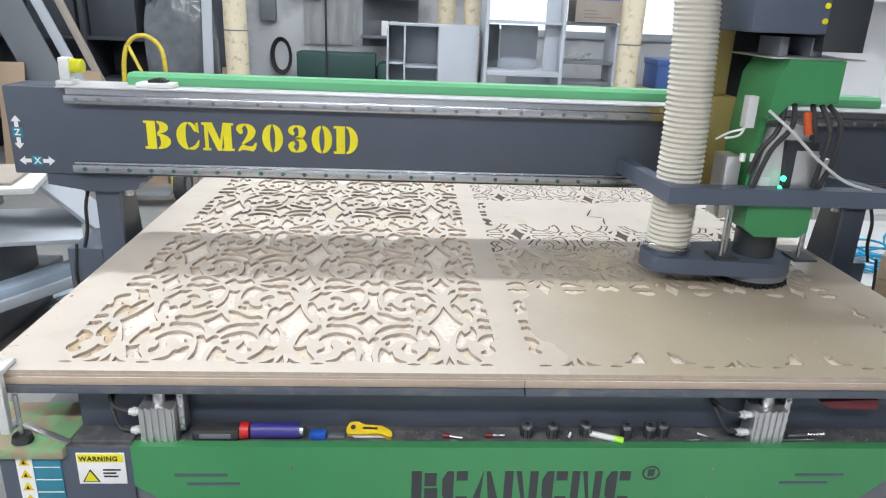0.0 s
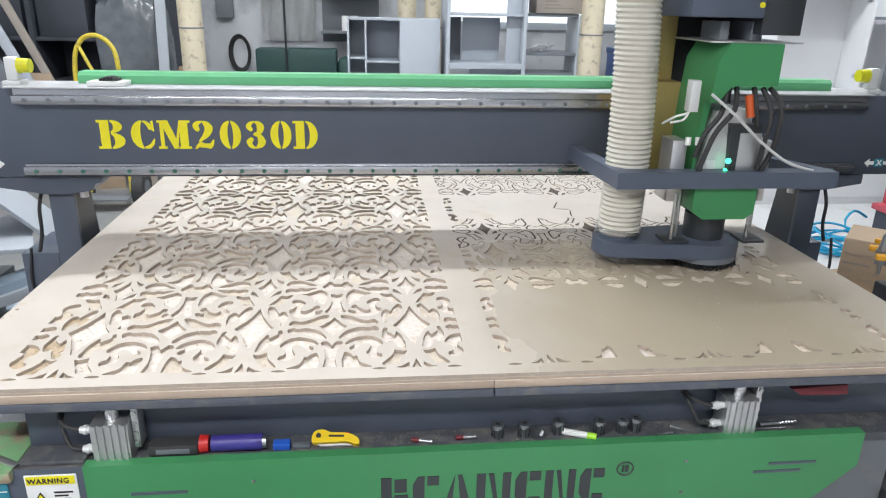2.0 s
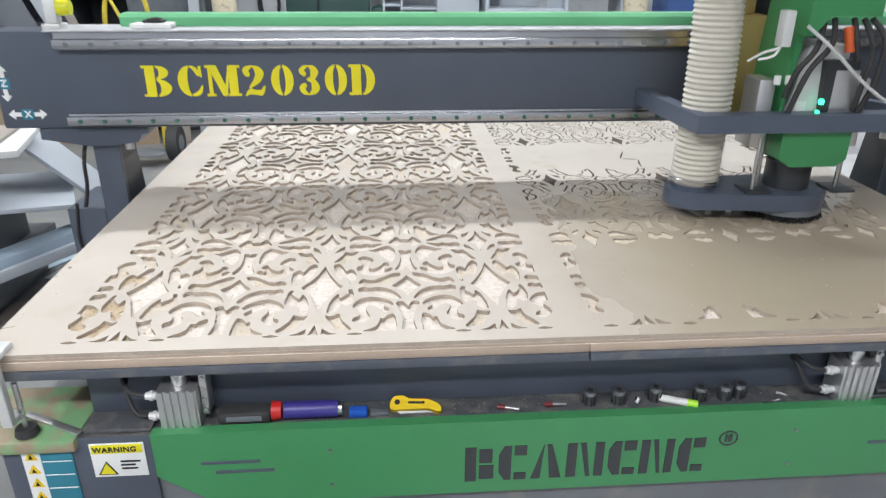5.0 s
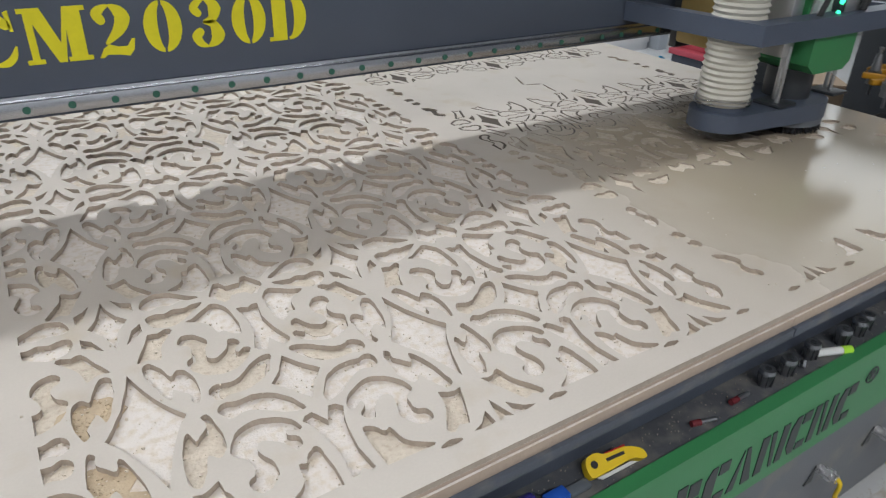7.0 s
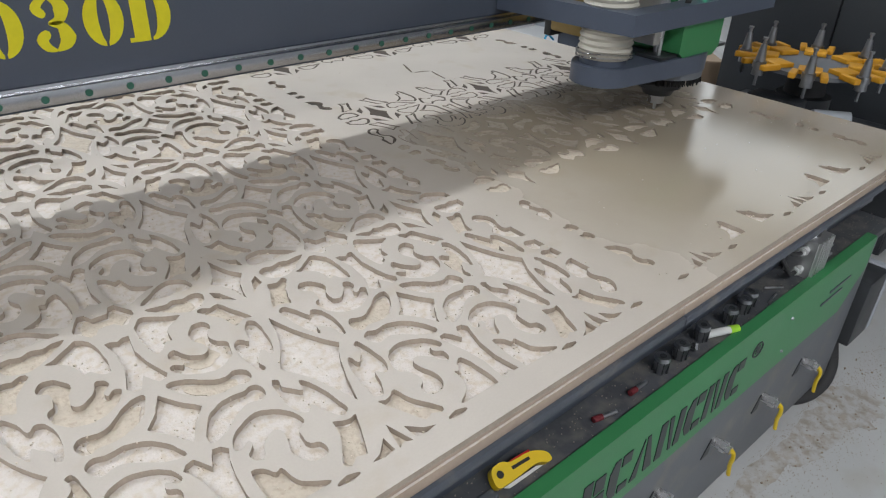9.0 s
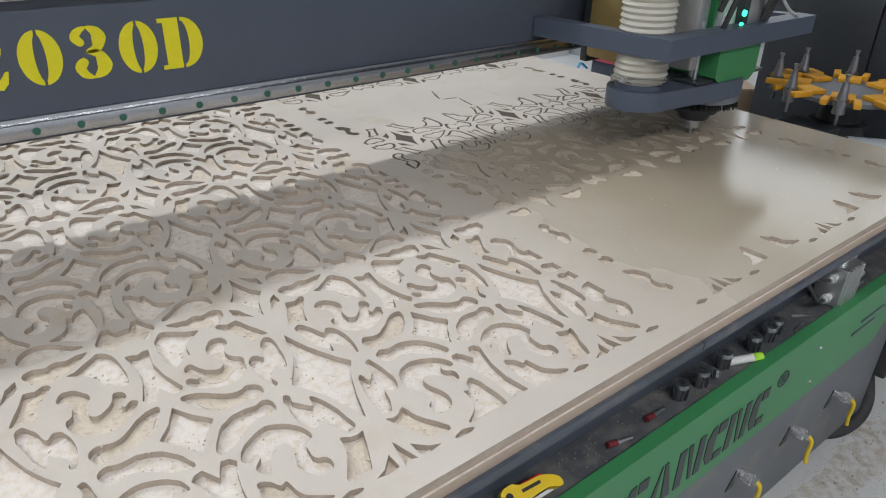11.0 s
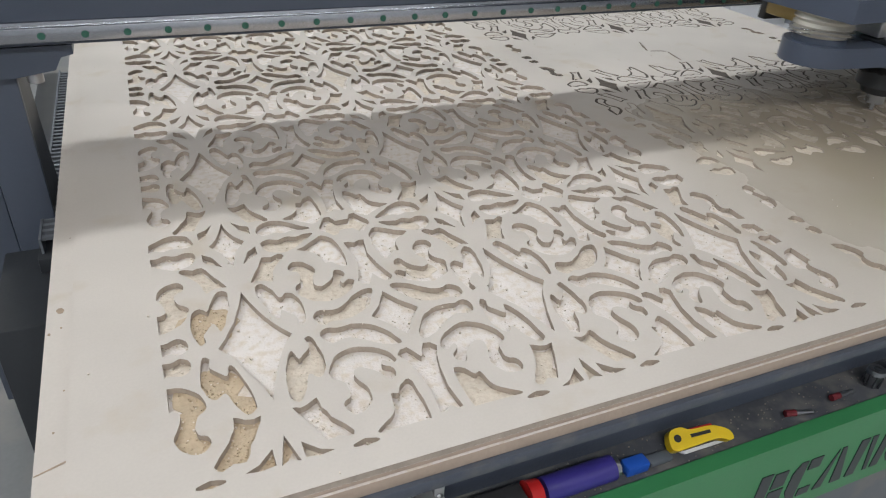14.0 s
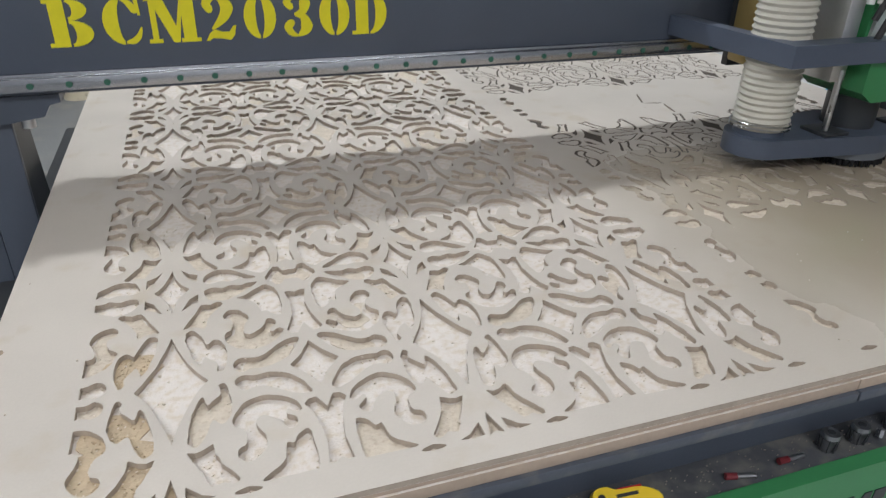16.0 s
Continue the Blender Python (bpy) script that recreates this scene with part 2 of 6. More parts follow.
# ---- mesh helpers ----
def box(bm, x0, x1, y0, y1, z0, z1, bevel=0.0, m=None):
    r = bmesh.ops.create_cube(bm, size=1)
    vs = r["verts"]
    for v in vs:
        v.co = Vector(((x0 + x1) / 2 + v.co.x * (x1 - x0), (y0 + y1) / 2 + v.co.y * (y1 - y0), (z0 + z1) / 2 + v.co.z * (z1 - z0)))
    if bevel:
        es = list({e for v in vs for e in v.link_edges})
        r2 = bmesh.ops.bevel(bm, geom=es, offset=bevel, segments=2, profile=0.5, affect="EDGES")
        vs = list({v for f in r2["faces"] for v in f.verts} | {v for v in vs if v.is_valid})
    if m is not None:
        bmesh.ops.transform(bm, matrix=m, verts=[v for v in vs if v.is_valid])
    return vs


def tube(bm, p, q, r, r2=None, seg=16, caps=True):
    p, q = Vector(p), Vector(q)
    d = q - p
    m = Matrix.Translation((p + q) / 2) @ d.to_track_quat("Z", "Y").to_matrix().to_4x4()
    return bmesh.ops.create_cone(bm, cap_ends=caps, segments=seg, radius1=r, radius2=r if r2 is None else r2, depth=d.length, matrix=m)["verts"]


def smooth_line(pts, n=6, closed=False):
    """Catmull-Rom through the points."""
    pts = [Vector(p) for p in pts]
    out = []
    k = len(pts)
    for i in range(k if closed else k - 1):
        a, b = pts[(i - 1) % k if closed else max(i - 1, 0)], pts[i]
        c, d = pts[(i + 1) % k], pts[(i + 2) % k if closed else min(i + 2, k - 1)]
        for j in range(n):
            t = j / n
            out.append(0.5 * ((2 * b) + (c - a) * t + (2 * a - 5 * b + 4 * c - d) * t * t + (3 * b - a - 3 * c + d) * t ** 3))
    if not closed:
        out.append(pts[-1])
    return out


def pipe(bm, pts, r, seg=8, n=6):
    """A bent tube along a smooth line."""
    line = smooth_line(pts, n)
    rings = []
    up = Vector((0.123, 0.31, 0.94)).normalized()
    for i, p in enumerate(line):
        d = (line[min(i + 1, len(line) - 1)] - line[max(i - 1, 0)]).normalized()
        a = d.cross(up)
        a = a.normalized() if a.length > 1e-4 else Vector((1, 0, 0))
        b = d.cross(a)
        rings.append([bm.verts.new(p + (a * math.cos(w) + b * math.sin(w)) * r) for w in (2 * math.pi * k / seg for k in range(seg))])
    for u, v in zip(rings, rings[1:]):
        for k in range(seg):
            bm.faces.new((u[k], u[(k + 1) % seg], v[(k + 1) % seg], v[k]))
    bm.faces.new(rings[0][::-1])
    bm.faces.new(rings[-1])


def prism(bm, poly, axis, a, b):
    """A prism: a polygon in the plane across an axis ('x', 'y' or 'z'), from a to b along it."""
    def at(p, h):
        return {"x": (h, p[0], p[1]), "y": (p[0], h, p[1]), "z": (p[0], p[1], h)}[axis]
    lo = [bm.verts.new(at(p, a)) for p in poly]
    hi = [bm.verts.new(at(p, b)) for p in poly]
    bm.faces.new(lo)
    bm.faces.new(hi[::-1])
    for i in range(len(poly)):
        j = (i + 1) % len(poly)
        bm.faces.new((lo[j], lo[i], hi[i], hi[j]))


def link(name, bm, mat, parent=None, smooth=False):
    bmesh.ops.recalc_face_normals(bm, faces=bm.faces)
    me = bpy.data.meshes.new(name)
    bm.to_mesh(me)
    bm.free()
    if smooth:
        me.shade_smooth()
        me.set_sharp_from_angle(angle=radians(35))
    me.materials.append(M[mat])
    ob = new(name, me)
    if parent:
        ob.parent = parent
    return ob


def chips(name, mat, label, items):
    """Many small rough chips as one mesh: place, half size and turn of each."""
    cube = np.array([(x, y, z) for x in (-1, 1) for y in (-1, 1) for z in (0, 1)], float)
    quads = np.array([(0, 1, 3, 2), (4, 6, 7, 5), (0, 4, 5, 1), (2, 3, 7, 6), (0, 2, 6, 4), (1, 5, 7, 3)])
    vs, fs = [], []
    for i, (x, y, z, s, turn) in enumerate(items):
        co, si = math.cos(turn), math.sin(turn)
        p = cube * (s, s * 0.75, s * 1.3)
        p[:, 2] *= 1 + 0.4 * np.array([0, 1, 0, 0.5, 0, 0.3, 0, 0.8])
        vs.append(np.stack([x + p[:, 0] * co - p[:, 1] * si, y + p[:, 0] * si + p[:, 1] * co, z + p[:, 2]], 1))
        fs.append(quads + 8 * i)
    me = bpy.data.meshes.new(name)
    me.from_pydata(np.concatenate(vs).tolist(), [], np.concatenate(fs).tolist())
    me.materials.append(M[mat])
    return tagged(new(name, me), label, "debris", kind="stuff")


def part(name, bm, mat, parent, label="", smooth=True):
    ob = link(name, bm, mat, parent, smooth)
    return tagged(ob, label) if label else ob


def thing(name, label, category, loc=(0, 0, 0), group="", kind=""):
    ob = new(name)
    ob.location = loc
    return tagged(ob, label, category, group, kind)


def single(name, bm, mat, label, category="", kind="", group=""):
    return tagged(link(name, bm, mat, None, True), label, category, group, kind)


def bpart(name, mat, parent, *boxes, bevel=0.002, label=""):
    bm = bmesh.new()
    for b in boxes:
        box(bm, *b, bevel=bevel)
    return part(name, bm, mat, parent, label)


def lettering(name, text, size, mat, parent, m, stretch=1.0, bold=0.0, label="", depth=0.0008):
    cu = bpy.data.curves.new(name, "FONT")
    cu.body, cu.size, cu.extrude, cu.offset, cu.space_character = text, size, depth, bold, 1.12
    tmp = bpy.data.objects.new(name, cu)
    scene.collection.objects.link(tmp)
    bpy.context.view_layer.update()
    me = bpy.data.meshes.new_from_object(tmp.evaluated_get(bpy.context.evaluated_depsgraph_get()))
    bpy.data.objects.remove(tmp)
    me.transform(m @ Matrix.Diagonal((stretch, 1, 1, 1)))
    me.materials.clear()
    me.materials.append(M[mat])
    ob = new(name, me)
    ob.parent = parent
    return tagged(ob, label) if label else ob


# ---- the room ----
def slab(name, mat, x0, x1, y0, y1, z0, z1, label):
    bm = bmesh.new()
    box(bm, x0, x1, y0, y1, z0, z1)
    return tagged(link(name, bm, mat), label, kind="structure")


# one floor in two tones: less light west, more east, seam under the bed
slab("floor", "dim_grey", -5, 0.3, -5, 7.2, -0.12, 0, "dusty workshop floor, toned grey for the dimmer light here")
slab("floor_2", "floor_lit", 0.3, 8, -5, 7.2, -0.12, 0, "dusty workshop floor, toned white for the brighter light here")
slab("wall_north", "wall_mat", -5, 8, 7.0, 7.2, 0, 4.3, "stained grey plaster workshop wall")
slab("wall_south", "wall_mat", -5, 8, -5.2, -5, 0, 4.3, "plain grey plaster wall")
slab("wall_west", "wall_mat", -5.2, -5, -5, 7.2, 0, 4.3, "plain grey plaster wall")
# never in view; dark so that the glossy sheet mirrors less of it
slab("wall_east", "dim_grey", 8, 8.2, -5, 7.2, 0, 4.3, "dark grey side wall out of view, toned to dim sheet reflections")
slab("ceiling", "ceiling_mat", -5.2, 8.2, -5.2, 7.2, 4.3, 4.45, "plain grey ceiling")

# fixtures out of view; all but the first only house added fill light
for lx, ly, lz, ls, lw, le in LAMPS:
    t = thing("assumed_fixture", "assumed white tube fixture under the ceiling, out of view", "light", (lx, ly, lz))
    bpart("housing", "white_plastic", t, (-ls / 2, ls / 2, -lw / 2, lw / 2, 0.05, 0.19))
    bpart("diffuser", "lamp_glow", t, (-ls / 2 + 0.01, ls / 2 - 0.01, -lw / 2 + 0.01, lw / 2 - 0.01, 0.025, 0.048))

# ---- router bed ----
SHEET_X0, SHEET_X1, SHEET_Y0, SHEET_Y1, TOP = -0.69, 1.955, -0.045, 2.5, 0.85

bed = thing("router_bed", "dark grey steel router bed with a green front plate", "machine")
bpart("bed_frame", "paint_frame", bed, (-0.71, 0.628, -0.055, 2.52, 0.79, 0.8105), (0.632, 1.97, -0.055, 2.52, 0.79, 0.8105), label="dusty grey steel bed frame")
bpart("recessed_wall", "paint_dark", bed, (-0.53, 1.90, 0.028, 0.06, 0.6435, 0.789))
bpart("ledge", "paint_dusty", bed, (-0.62, 1.80, -0.067, 0.06, 0.618, 0.643), label="dusty ledge littered with chips")
bpart("body", "paint_skirt", bed, (-0.70, 1.76, -0.057, 2.45, 0.06, 0.616), bevel=0.01)
bm = bmesh.new()
prism(bm, [(-0.368, 0.663), (-0.368, 0.545), (-0.235, 0.455), (1.53, 0.455), (1.645, 0.56), (1.645, 0.663)], "y", -0.106, -0.098)
prism(bm, [(-0.368, 0.656), (-0.368, 0.663), (1.645, 0.663), (1.645, 0.656)], "y", -0.098, -0.078)
front_plate = part("front_plate", bm, "green", bed, "green painted front plate with chamfered lower corners")
for x0, z0 in ((-0.265, 0.575), (-0.235, 0.548), (1.385, 0.575), (1.345, 0.550)):
    bm = bmesh.new()
    box(bm, x0, x0 + 0.135, -0.1085, -0.105, z0, z0 + 0.008, bevel=0.001)
    part("slot", bm, "paint_dark", front_plate)
for sx, sz in ((0.03, 0.60), (0.03, 0.50), (1.15, 0.60), (1.15, 0.50)):
    bm = bmesh.new()
    tube(bm, (sx, -0.1065, sz), (sx, -0.111, sz), 0.005, 0.003, 10)
    part("screw", bm, "steel_dark", front_plate)


def stencil_mark(bm, x, z, w, h, kind):
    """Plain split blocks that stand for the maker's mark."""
    y0, y1 = -0.1078, -0.1055
    g = 0.007
    if kind == 0:
        box(bm, x, x + w * 0.44 - g / 2, y0, y1, z, z + h)
        box(bm, x + w * 0.44 + g / 2, x + w, y0, y1, z + 0.006, z + h * 0.46)
        box(bm, x + w * 0.44 + g / 2, x + w * 0.95, y0, y1, z + h * 0.54, z + h - 0.006)
    elif kind == 1:
        prism(bm, [(x, z + h * 0.25), (x + w * 0.2, z), (x + w * 0.45, z), (x + w * 0.45, z + h), (x + w * 0.2, z + h), (x, z + h * 0.75)], "y", y0, y1)
        box(bm, x + w * 0.45 + g, x + w, y0, y1, z, z + h * 0.2)
        box(bm, x + w * 0.45 + g, x + w, y0, y1, z + h * 0.72, z + h)
    elif kind == 2:
        prism(bm, [(x, z), (x + w * 0.3, z), (x + w * 0.5 - g, z + h), (x + w * 0.4, z + h)], "y", y0, y1)
        prism(bm, [(x + w * 0.5, z + h), (x + w * 0.65, z + h), (x + w, z), (x + w * 0.62, z)], "y", y0, y1)
    else:
        box(bm, x, x + w * 0.26, y0, y1, z, z + h)
        prism(bm, [(x + w * 0.26 + g, z + h), (x + w * 0.5, z + h), (x + w * 0.74 - g, z), (x + w * 0.55, z)], "y", y0, y1)
        box(bm, x + w * 0.76, x + w, y0, y1, z, z + h)


mx = 0.345
for w, k in ((0.081, 0), (0.079, 1), (0.086, 2), (0.102, 3), (0.079, 1), (0.093, 3), (0.077, 1)):
    bm = bmesh.new()
    stencil_mark(bm, mx, 0.490, w - 0.012, 0.100, k)
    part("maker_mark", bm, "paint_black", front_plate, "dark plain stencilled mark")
    mx += w
bm = bmesh.new()
ring = [(0.985 + 0.022 * math.cos(a), 0.585 + 0.02 * math.sin(a)) for a in np.linspace(0, 2 * math.pi, 25)]
for a, b in zip(ring, ring[1:]):
    tube(bm, (a[0], -0.1065, a[1]), (b[0], -0.1065, b[1]), 0.0024, seg=5)
box(bm, 0.976, 0.982, -0.1078, -0.1055, 0.575, 0.596)
box(bm, 0.984, 0.994, -0.1078, -0.1055, 0.575, 0.596)
part("ring_mark", bm, "paint_black", front_plate, "small dark ring mark")

# stickers on the bed's front
bpart("corner_panel", "paint_dark", bed, (-0.70, -0.372, -0.0965, -0.0865, 0.42, 0.6545), bevel=0.001)
warn = bpart("warning_sticker", "paper", bed, (-0.535, -0.415, -0.0885, -0.0855, 0.555, 0.648), bevel=0.0005, label="white sticker with a yellow warning band")
bpart("warning_band", "yellow", warn, (-0.531, -0.419, -0.0905, -0.0882, 0.622, 0.645), bevel=0.0004)
lettering("warning_word", "WARNING", 0.0188, "ink", warn, pose(-0.5275, -0.0908, 0.6265, 90), bold=0.0005, stretch=0.98)
bm = bmesh.new()
prism(bm, [(-0.526, 0.562), (-0.482, 0.562), (-0.504, 0.600)], "y", -0.0902, -0.0882)
tri = part("warning_triangle", bm, "ink", warn)
bm = bmesh.new()
prism(bm, [(-0.521, 0.565), (-0.487, 0.565), (-0.504, 0.595)], "y", -0.0912, -0.0900)
part("triangle_field", bm, "yellow", warn)
bpart("text_line", "ink", warn, (-0.472, -0.428, -0.090, -0.0882, 0.596, 0.600), (-0.472, -0.440, -0.090, -0.0882, 0.586, 0.590), (-0.472, -0.436, -0.090, -0.0882, 0.576, 0.580), bevel=0)
side = bpart("caution_sticker", "teal", bed, (-0.645, -0.575, -0.0885, -0.0855, 0.47, 0.645), bevel=0.0005, label="teal sticker with a column of caution triangles")
bpart("sticker_margin", "paper", side, (-0.685, -0.6455, -0.0885, -0.0855, 0.47, 0.645), bevel=0)
for i in range(4):
    bm = bmesh.new()
    z = 0.612 - i * 0.038
    prism(bm, [(-0.679, z), (-0.651, z), (-0.665, z + 0.025)], "y", -0.0905, -0.0882)
    part("caution_triangle", bm, "yellow_plastic", side)
    bm = bmesh.new()
    prism(bm, [(-0.670, z + 0.004), (-0.660, z + 0.004), (-0.665, z + 0.015)], "y", -0.0915, -0.09)
    part("caution_mark", bm, "ink", side)
    bpart("sticker_line", "paper", side, (-0.642, -0.578, -0.0900, -0.0882, z - 0.007, z - 0.005), bevel=0)

for sticker in (warn, side):
    sticker.location = (0.027, 0.0165, -0.020)

for ob in bed.children:
    if ob.name in ("front_plate", "corner_panel"):
        ob.location = (0, 0.028, -0.012)

# green side platform beyond the bed's corner
bm = bmesh.new()
box(bm, -0.88, -0.531, -0.085, 0.14, 0.615, 0.648, bevel=0.008)
part("side_platform", bm, "green_dust", bed, "pale green side plate covered in dust")
bpart("side_rail", "paint_black", bed, (-0.90, -0.76, 0.75, 2.45, 0.22, 0.60), bevel=0.006)
bm = bmesh.new()
for k in range(44):
    box(bm, -0.800, -0.748, 0.98 + k * 0.028, 0.992 + k * 0.028, 0.668, 0.676)
for cx in (-0.806, -0.747):
    box(bm, cx, cx + 0.005, 0.97, 2.22, 0.640, 0.678)
part("cable_chain", bm, "grey_dark", bed, "grey plastic cable chain beside the sheet")
bpart("chain_tray", "paint_black", bed, (-0.815, -0.735, 0.95, 2.30, 0.601, 0.638))
bpart("dust_tray", "paint_dusty", bed, (-0.52, -0.37, -0.057, 0.013, 0.6435, 0.656), bevel=0.004)
bm = bmesh.new()
box(bm, -0.085, 0.085, -0.009, 0.009, -0.002, 0.003, bevel=0.001, m=pose(-0.60, -0.02, 0.652, 0, 0, -28))
part("loose_strip", bm, "alu", bed)

# ball valves with yellow levers below the plate
for i, vx in enumerate((0.70, 0.953, 1.21, 1.455)):
    valve = thing("ball_valve", "steel ball valve with a yellow lever on the skirt", "valve", (vx, -0.057, 0.287), group="vacuum valves")
    bm = bmesh.new()
    tube(bm, (0, 0, 0), (0, -0.020, 0), 0.013, seg=14)
    tube(bm, (0, -0.0205, 0), (0, -0.034, 0), 0.017, seg=6)
    tube(bm, (0, -0.0345, 0), (0, -0.046, 0), 0.011, seg=14)
    part("valve_body", bm, "steel_bright", valve)
    bm = bmesh.new()
    pipe(bm, [(0.0, -0.038, 0.006), (0.008, -0.050, -0.008), (0.012, -0.052, -0.03), (0.022, -0.047, -0.062), (0.034, -0.047, -0.105)], 0.0055, 8)
    part("lever", bm, "yellow_plastic", valve, "yellow lever")
    bm = bmesh.new()
    prism(bm, [(-0.055, -0.03), (-0.022, -0.03), (-0.022, 0.02)], "y", -0.003, -0.0002)
    part("mark", bm, "paint_black", valve)

# ---- boards ----
def under_board(x0, x1):
    bm = bmesh.new()
    box(bm, x0, x1, -0.048, 2.50, 0.811, 0.8315, bevel=0.001)
    ob = single("spoil_board", bm, "board_edge", "pinkish brown spoil board with a pale top under the cut sheet", "board", group="spoil boards")
    me = ob.data
    me.materials.append(M["board_white"])
    for f in me.polygons:
        if f.normal.z > 0.9:
            f.material_index = 1
    return ob


under_board(-0.728, 0.629)
under_board(0.6305, 1.963)

bm = bmesh.new()
box(bm, -0.728, 1.962, -0.0448, 2.50, 0.832, 0.839, bevel=0.0008)
backing = single("backing_sheet", bm, "board_edge", "pale coated backing sheet under the cut fibreboard", "board")
backing.data.materials.append(M["board_white"])
for f in backing.data.polygons:
    if f.normal.z > 0.9:
        f.material_index = 1
bpart("bare_margin", "mdf", backing, (-0.7275, -0.6905, -0.0475, 2.499, 0.8392, 0.8402), bevel=0)
rng = random.Random(77)
bm = bmesh.new()
for px, py, pr in ((-0.545, 0.045, 0.055), (-0.50, 0.10, 0.05), (-0.52, 0.17, 0.045), (-0.555, 0.11, 0.03), (-0.475, 0.03, 0.04), (-0.505, 0.315, 0.045)):
    prism(bm, [(px + pr * (1 + 0.25 * noise.noise((k * 0.7, px * 9, 0))) * math.cos(k * math.pi / 8), py + pr * (1 + 0.25 * noise.noise((k * 0.7, py * 9, 3))) * math.sin(k * math.pi / 8)) for k in range(16)], "z", 0.8392, 0.8405 + 0.0003 * rng.random())
tagged(link("raw_fibre_patch", bm, "mdf_raw"), "torn brown fibre left in the corner pockets", "debris", kind="stuff")

lumps = []
for k in range(520):
    px, py, pr = rng.choice(((-0.545, 0.045, 0.05), (-0.50, 0.10, 0.045), (-0.52, 0.17, 0.04), (-0.475, 0.03, 0.035), (-0.505, 0.315, 0.04)))
    a, r = rng.uniform(0, 6.28), pr * rng.random() ** 0.6
    lumps.append((px + r * math.cos(a), py + r * math.sin(a), 0.8402, rng.uniform(0.0005, 0.0014), rng.uniform(0, 6.28)))
chips("torn_fibre", "mdf_raw", "torn tufts of brown fibre in the corner pockets", lumps)

PITCH, ROW, ROW0 = 0.44, 0.58, 0.245


def crosses(poly):
    """Whether an outline cuts itself."""
    p = np.array(poly)
    q = np.roll(p, -1, 0)
    d = q - p
    n = len(p)
    for i in range(n):
        r = p - p[i]
        den = d[i, 0] * d[:, 1] - d[i, 1] * d[:, 0]
        den[np.abs(den) < 1e-15] = 1e-15
        t = (r[:, 0] * d[:, 1] - r[:, 1] * d[:, 0]) / den
        u = (r[:, 0] * d[i, 1] - r[:, 1] * d[i, 0]) / den
        hit = (t > -1e-6) & (t < 1 + 1e-6) & (u > -1e-6) & (u < 1 + 1e-6)
        for j in np.nonzero(hit)[0]:
            if min((i - j) % n, (j - i) % n) > 1:
                return True
    return False


def stroke(line, widths, n=6):
    for grow in (1.25, 1.15, 1.05, 0.95, 0.85, 0.7):
        out = band(line, widths, n, grow)
        if not crosses(out):
            break
    return out


def band(line, widths, n, grow):
    """An outline round a smooth line whose half width runs through the widths, with round ends."""
    pts = smooth_line([(a, b, 0) for a, b in line], n)
    k = len(pts)
    left, right = [], []
    for i, p in enumerate(pts):
        d = (pts[min(i + 1, k - 1)] - pts[max(i - 1, 0)])
        d = Vector((d.x, d.y)).normalized()
        f = i / (k - 1) * (len(widths) - 1)
        j = min(int(f), len(widths) - 2)
        w = grow * (widths[j] + (widths[j + 1] - widths[j]) * (f - j))
        q = Vector((-d.y, d.x)) * w
        left.append((p.x + q.x, p.y + q.y))
        right.append((p.x - q.x, p.y - q.y))
    def cap(p, q):
        mx, my = (p[0] + q[0]) / 2, (p[1] + q[1]) / 2
        dx, dy = p[0] - mx, p[1] - my
        return [(mx + dx * math.cos(t) + dy * math.sin(t), my + dy * math.cos(t) - dx * math.sin(t)) for t in (math.pi / 4, math.pi / 2, 3 * math.pi / 4)]
    return left + cap(left[-1], right[-1]) + right[::-1] + cap(right[0], left[0])


def star(cx, cy, a, b, bow, n=6):
    """A diamond with hollow sides."""
    tips = [(0, b), (a, 0), (0, -b), (-a, 0)]
    out = []
    for i in range(4):
        p, q = tips[i], tips[(i + 1) % 4]
        for j in range(n):
            t = j / n
            s = 1 - bow * 4 * t * (1 - t)
            out.append((cx + (p[0] + (q[0] - p[0]) * t) * s, cy + (p[1] + (q[1] - p[1]) * t) * s))
    return out


def blob(*pts, n=3):
    """A closed smooth outline."""
    return [(p.x, p.y) for p in smooth_line([(x, y, 0) for x, y in pts], n, True)]


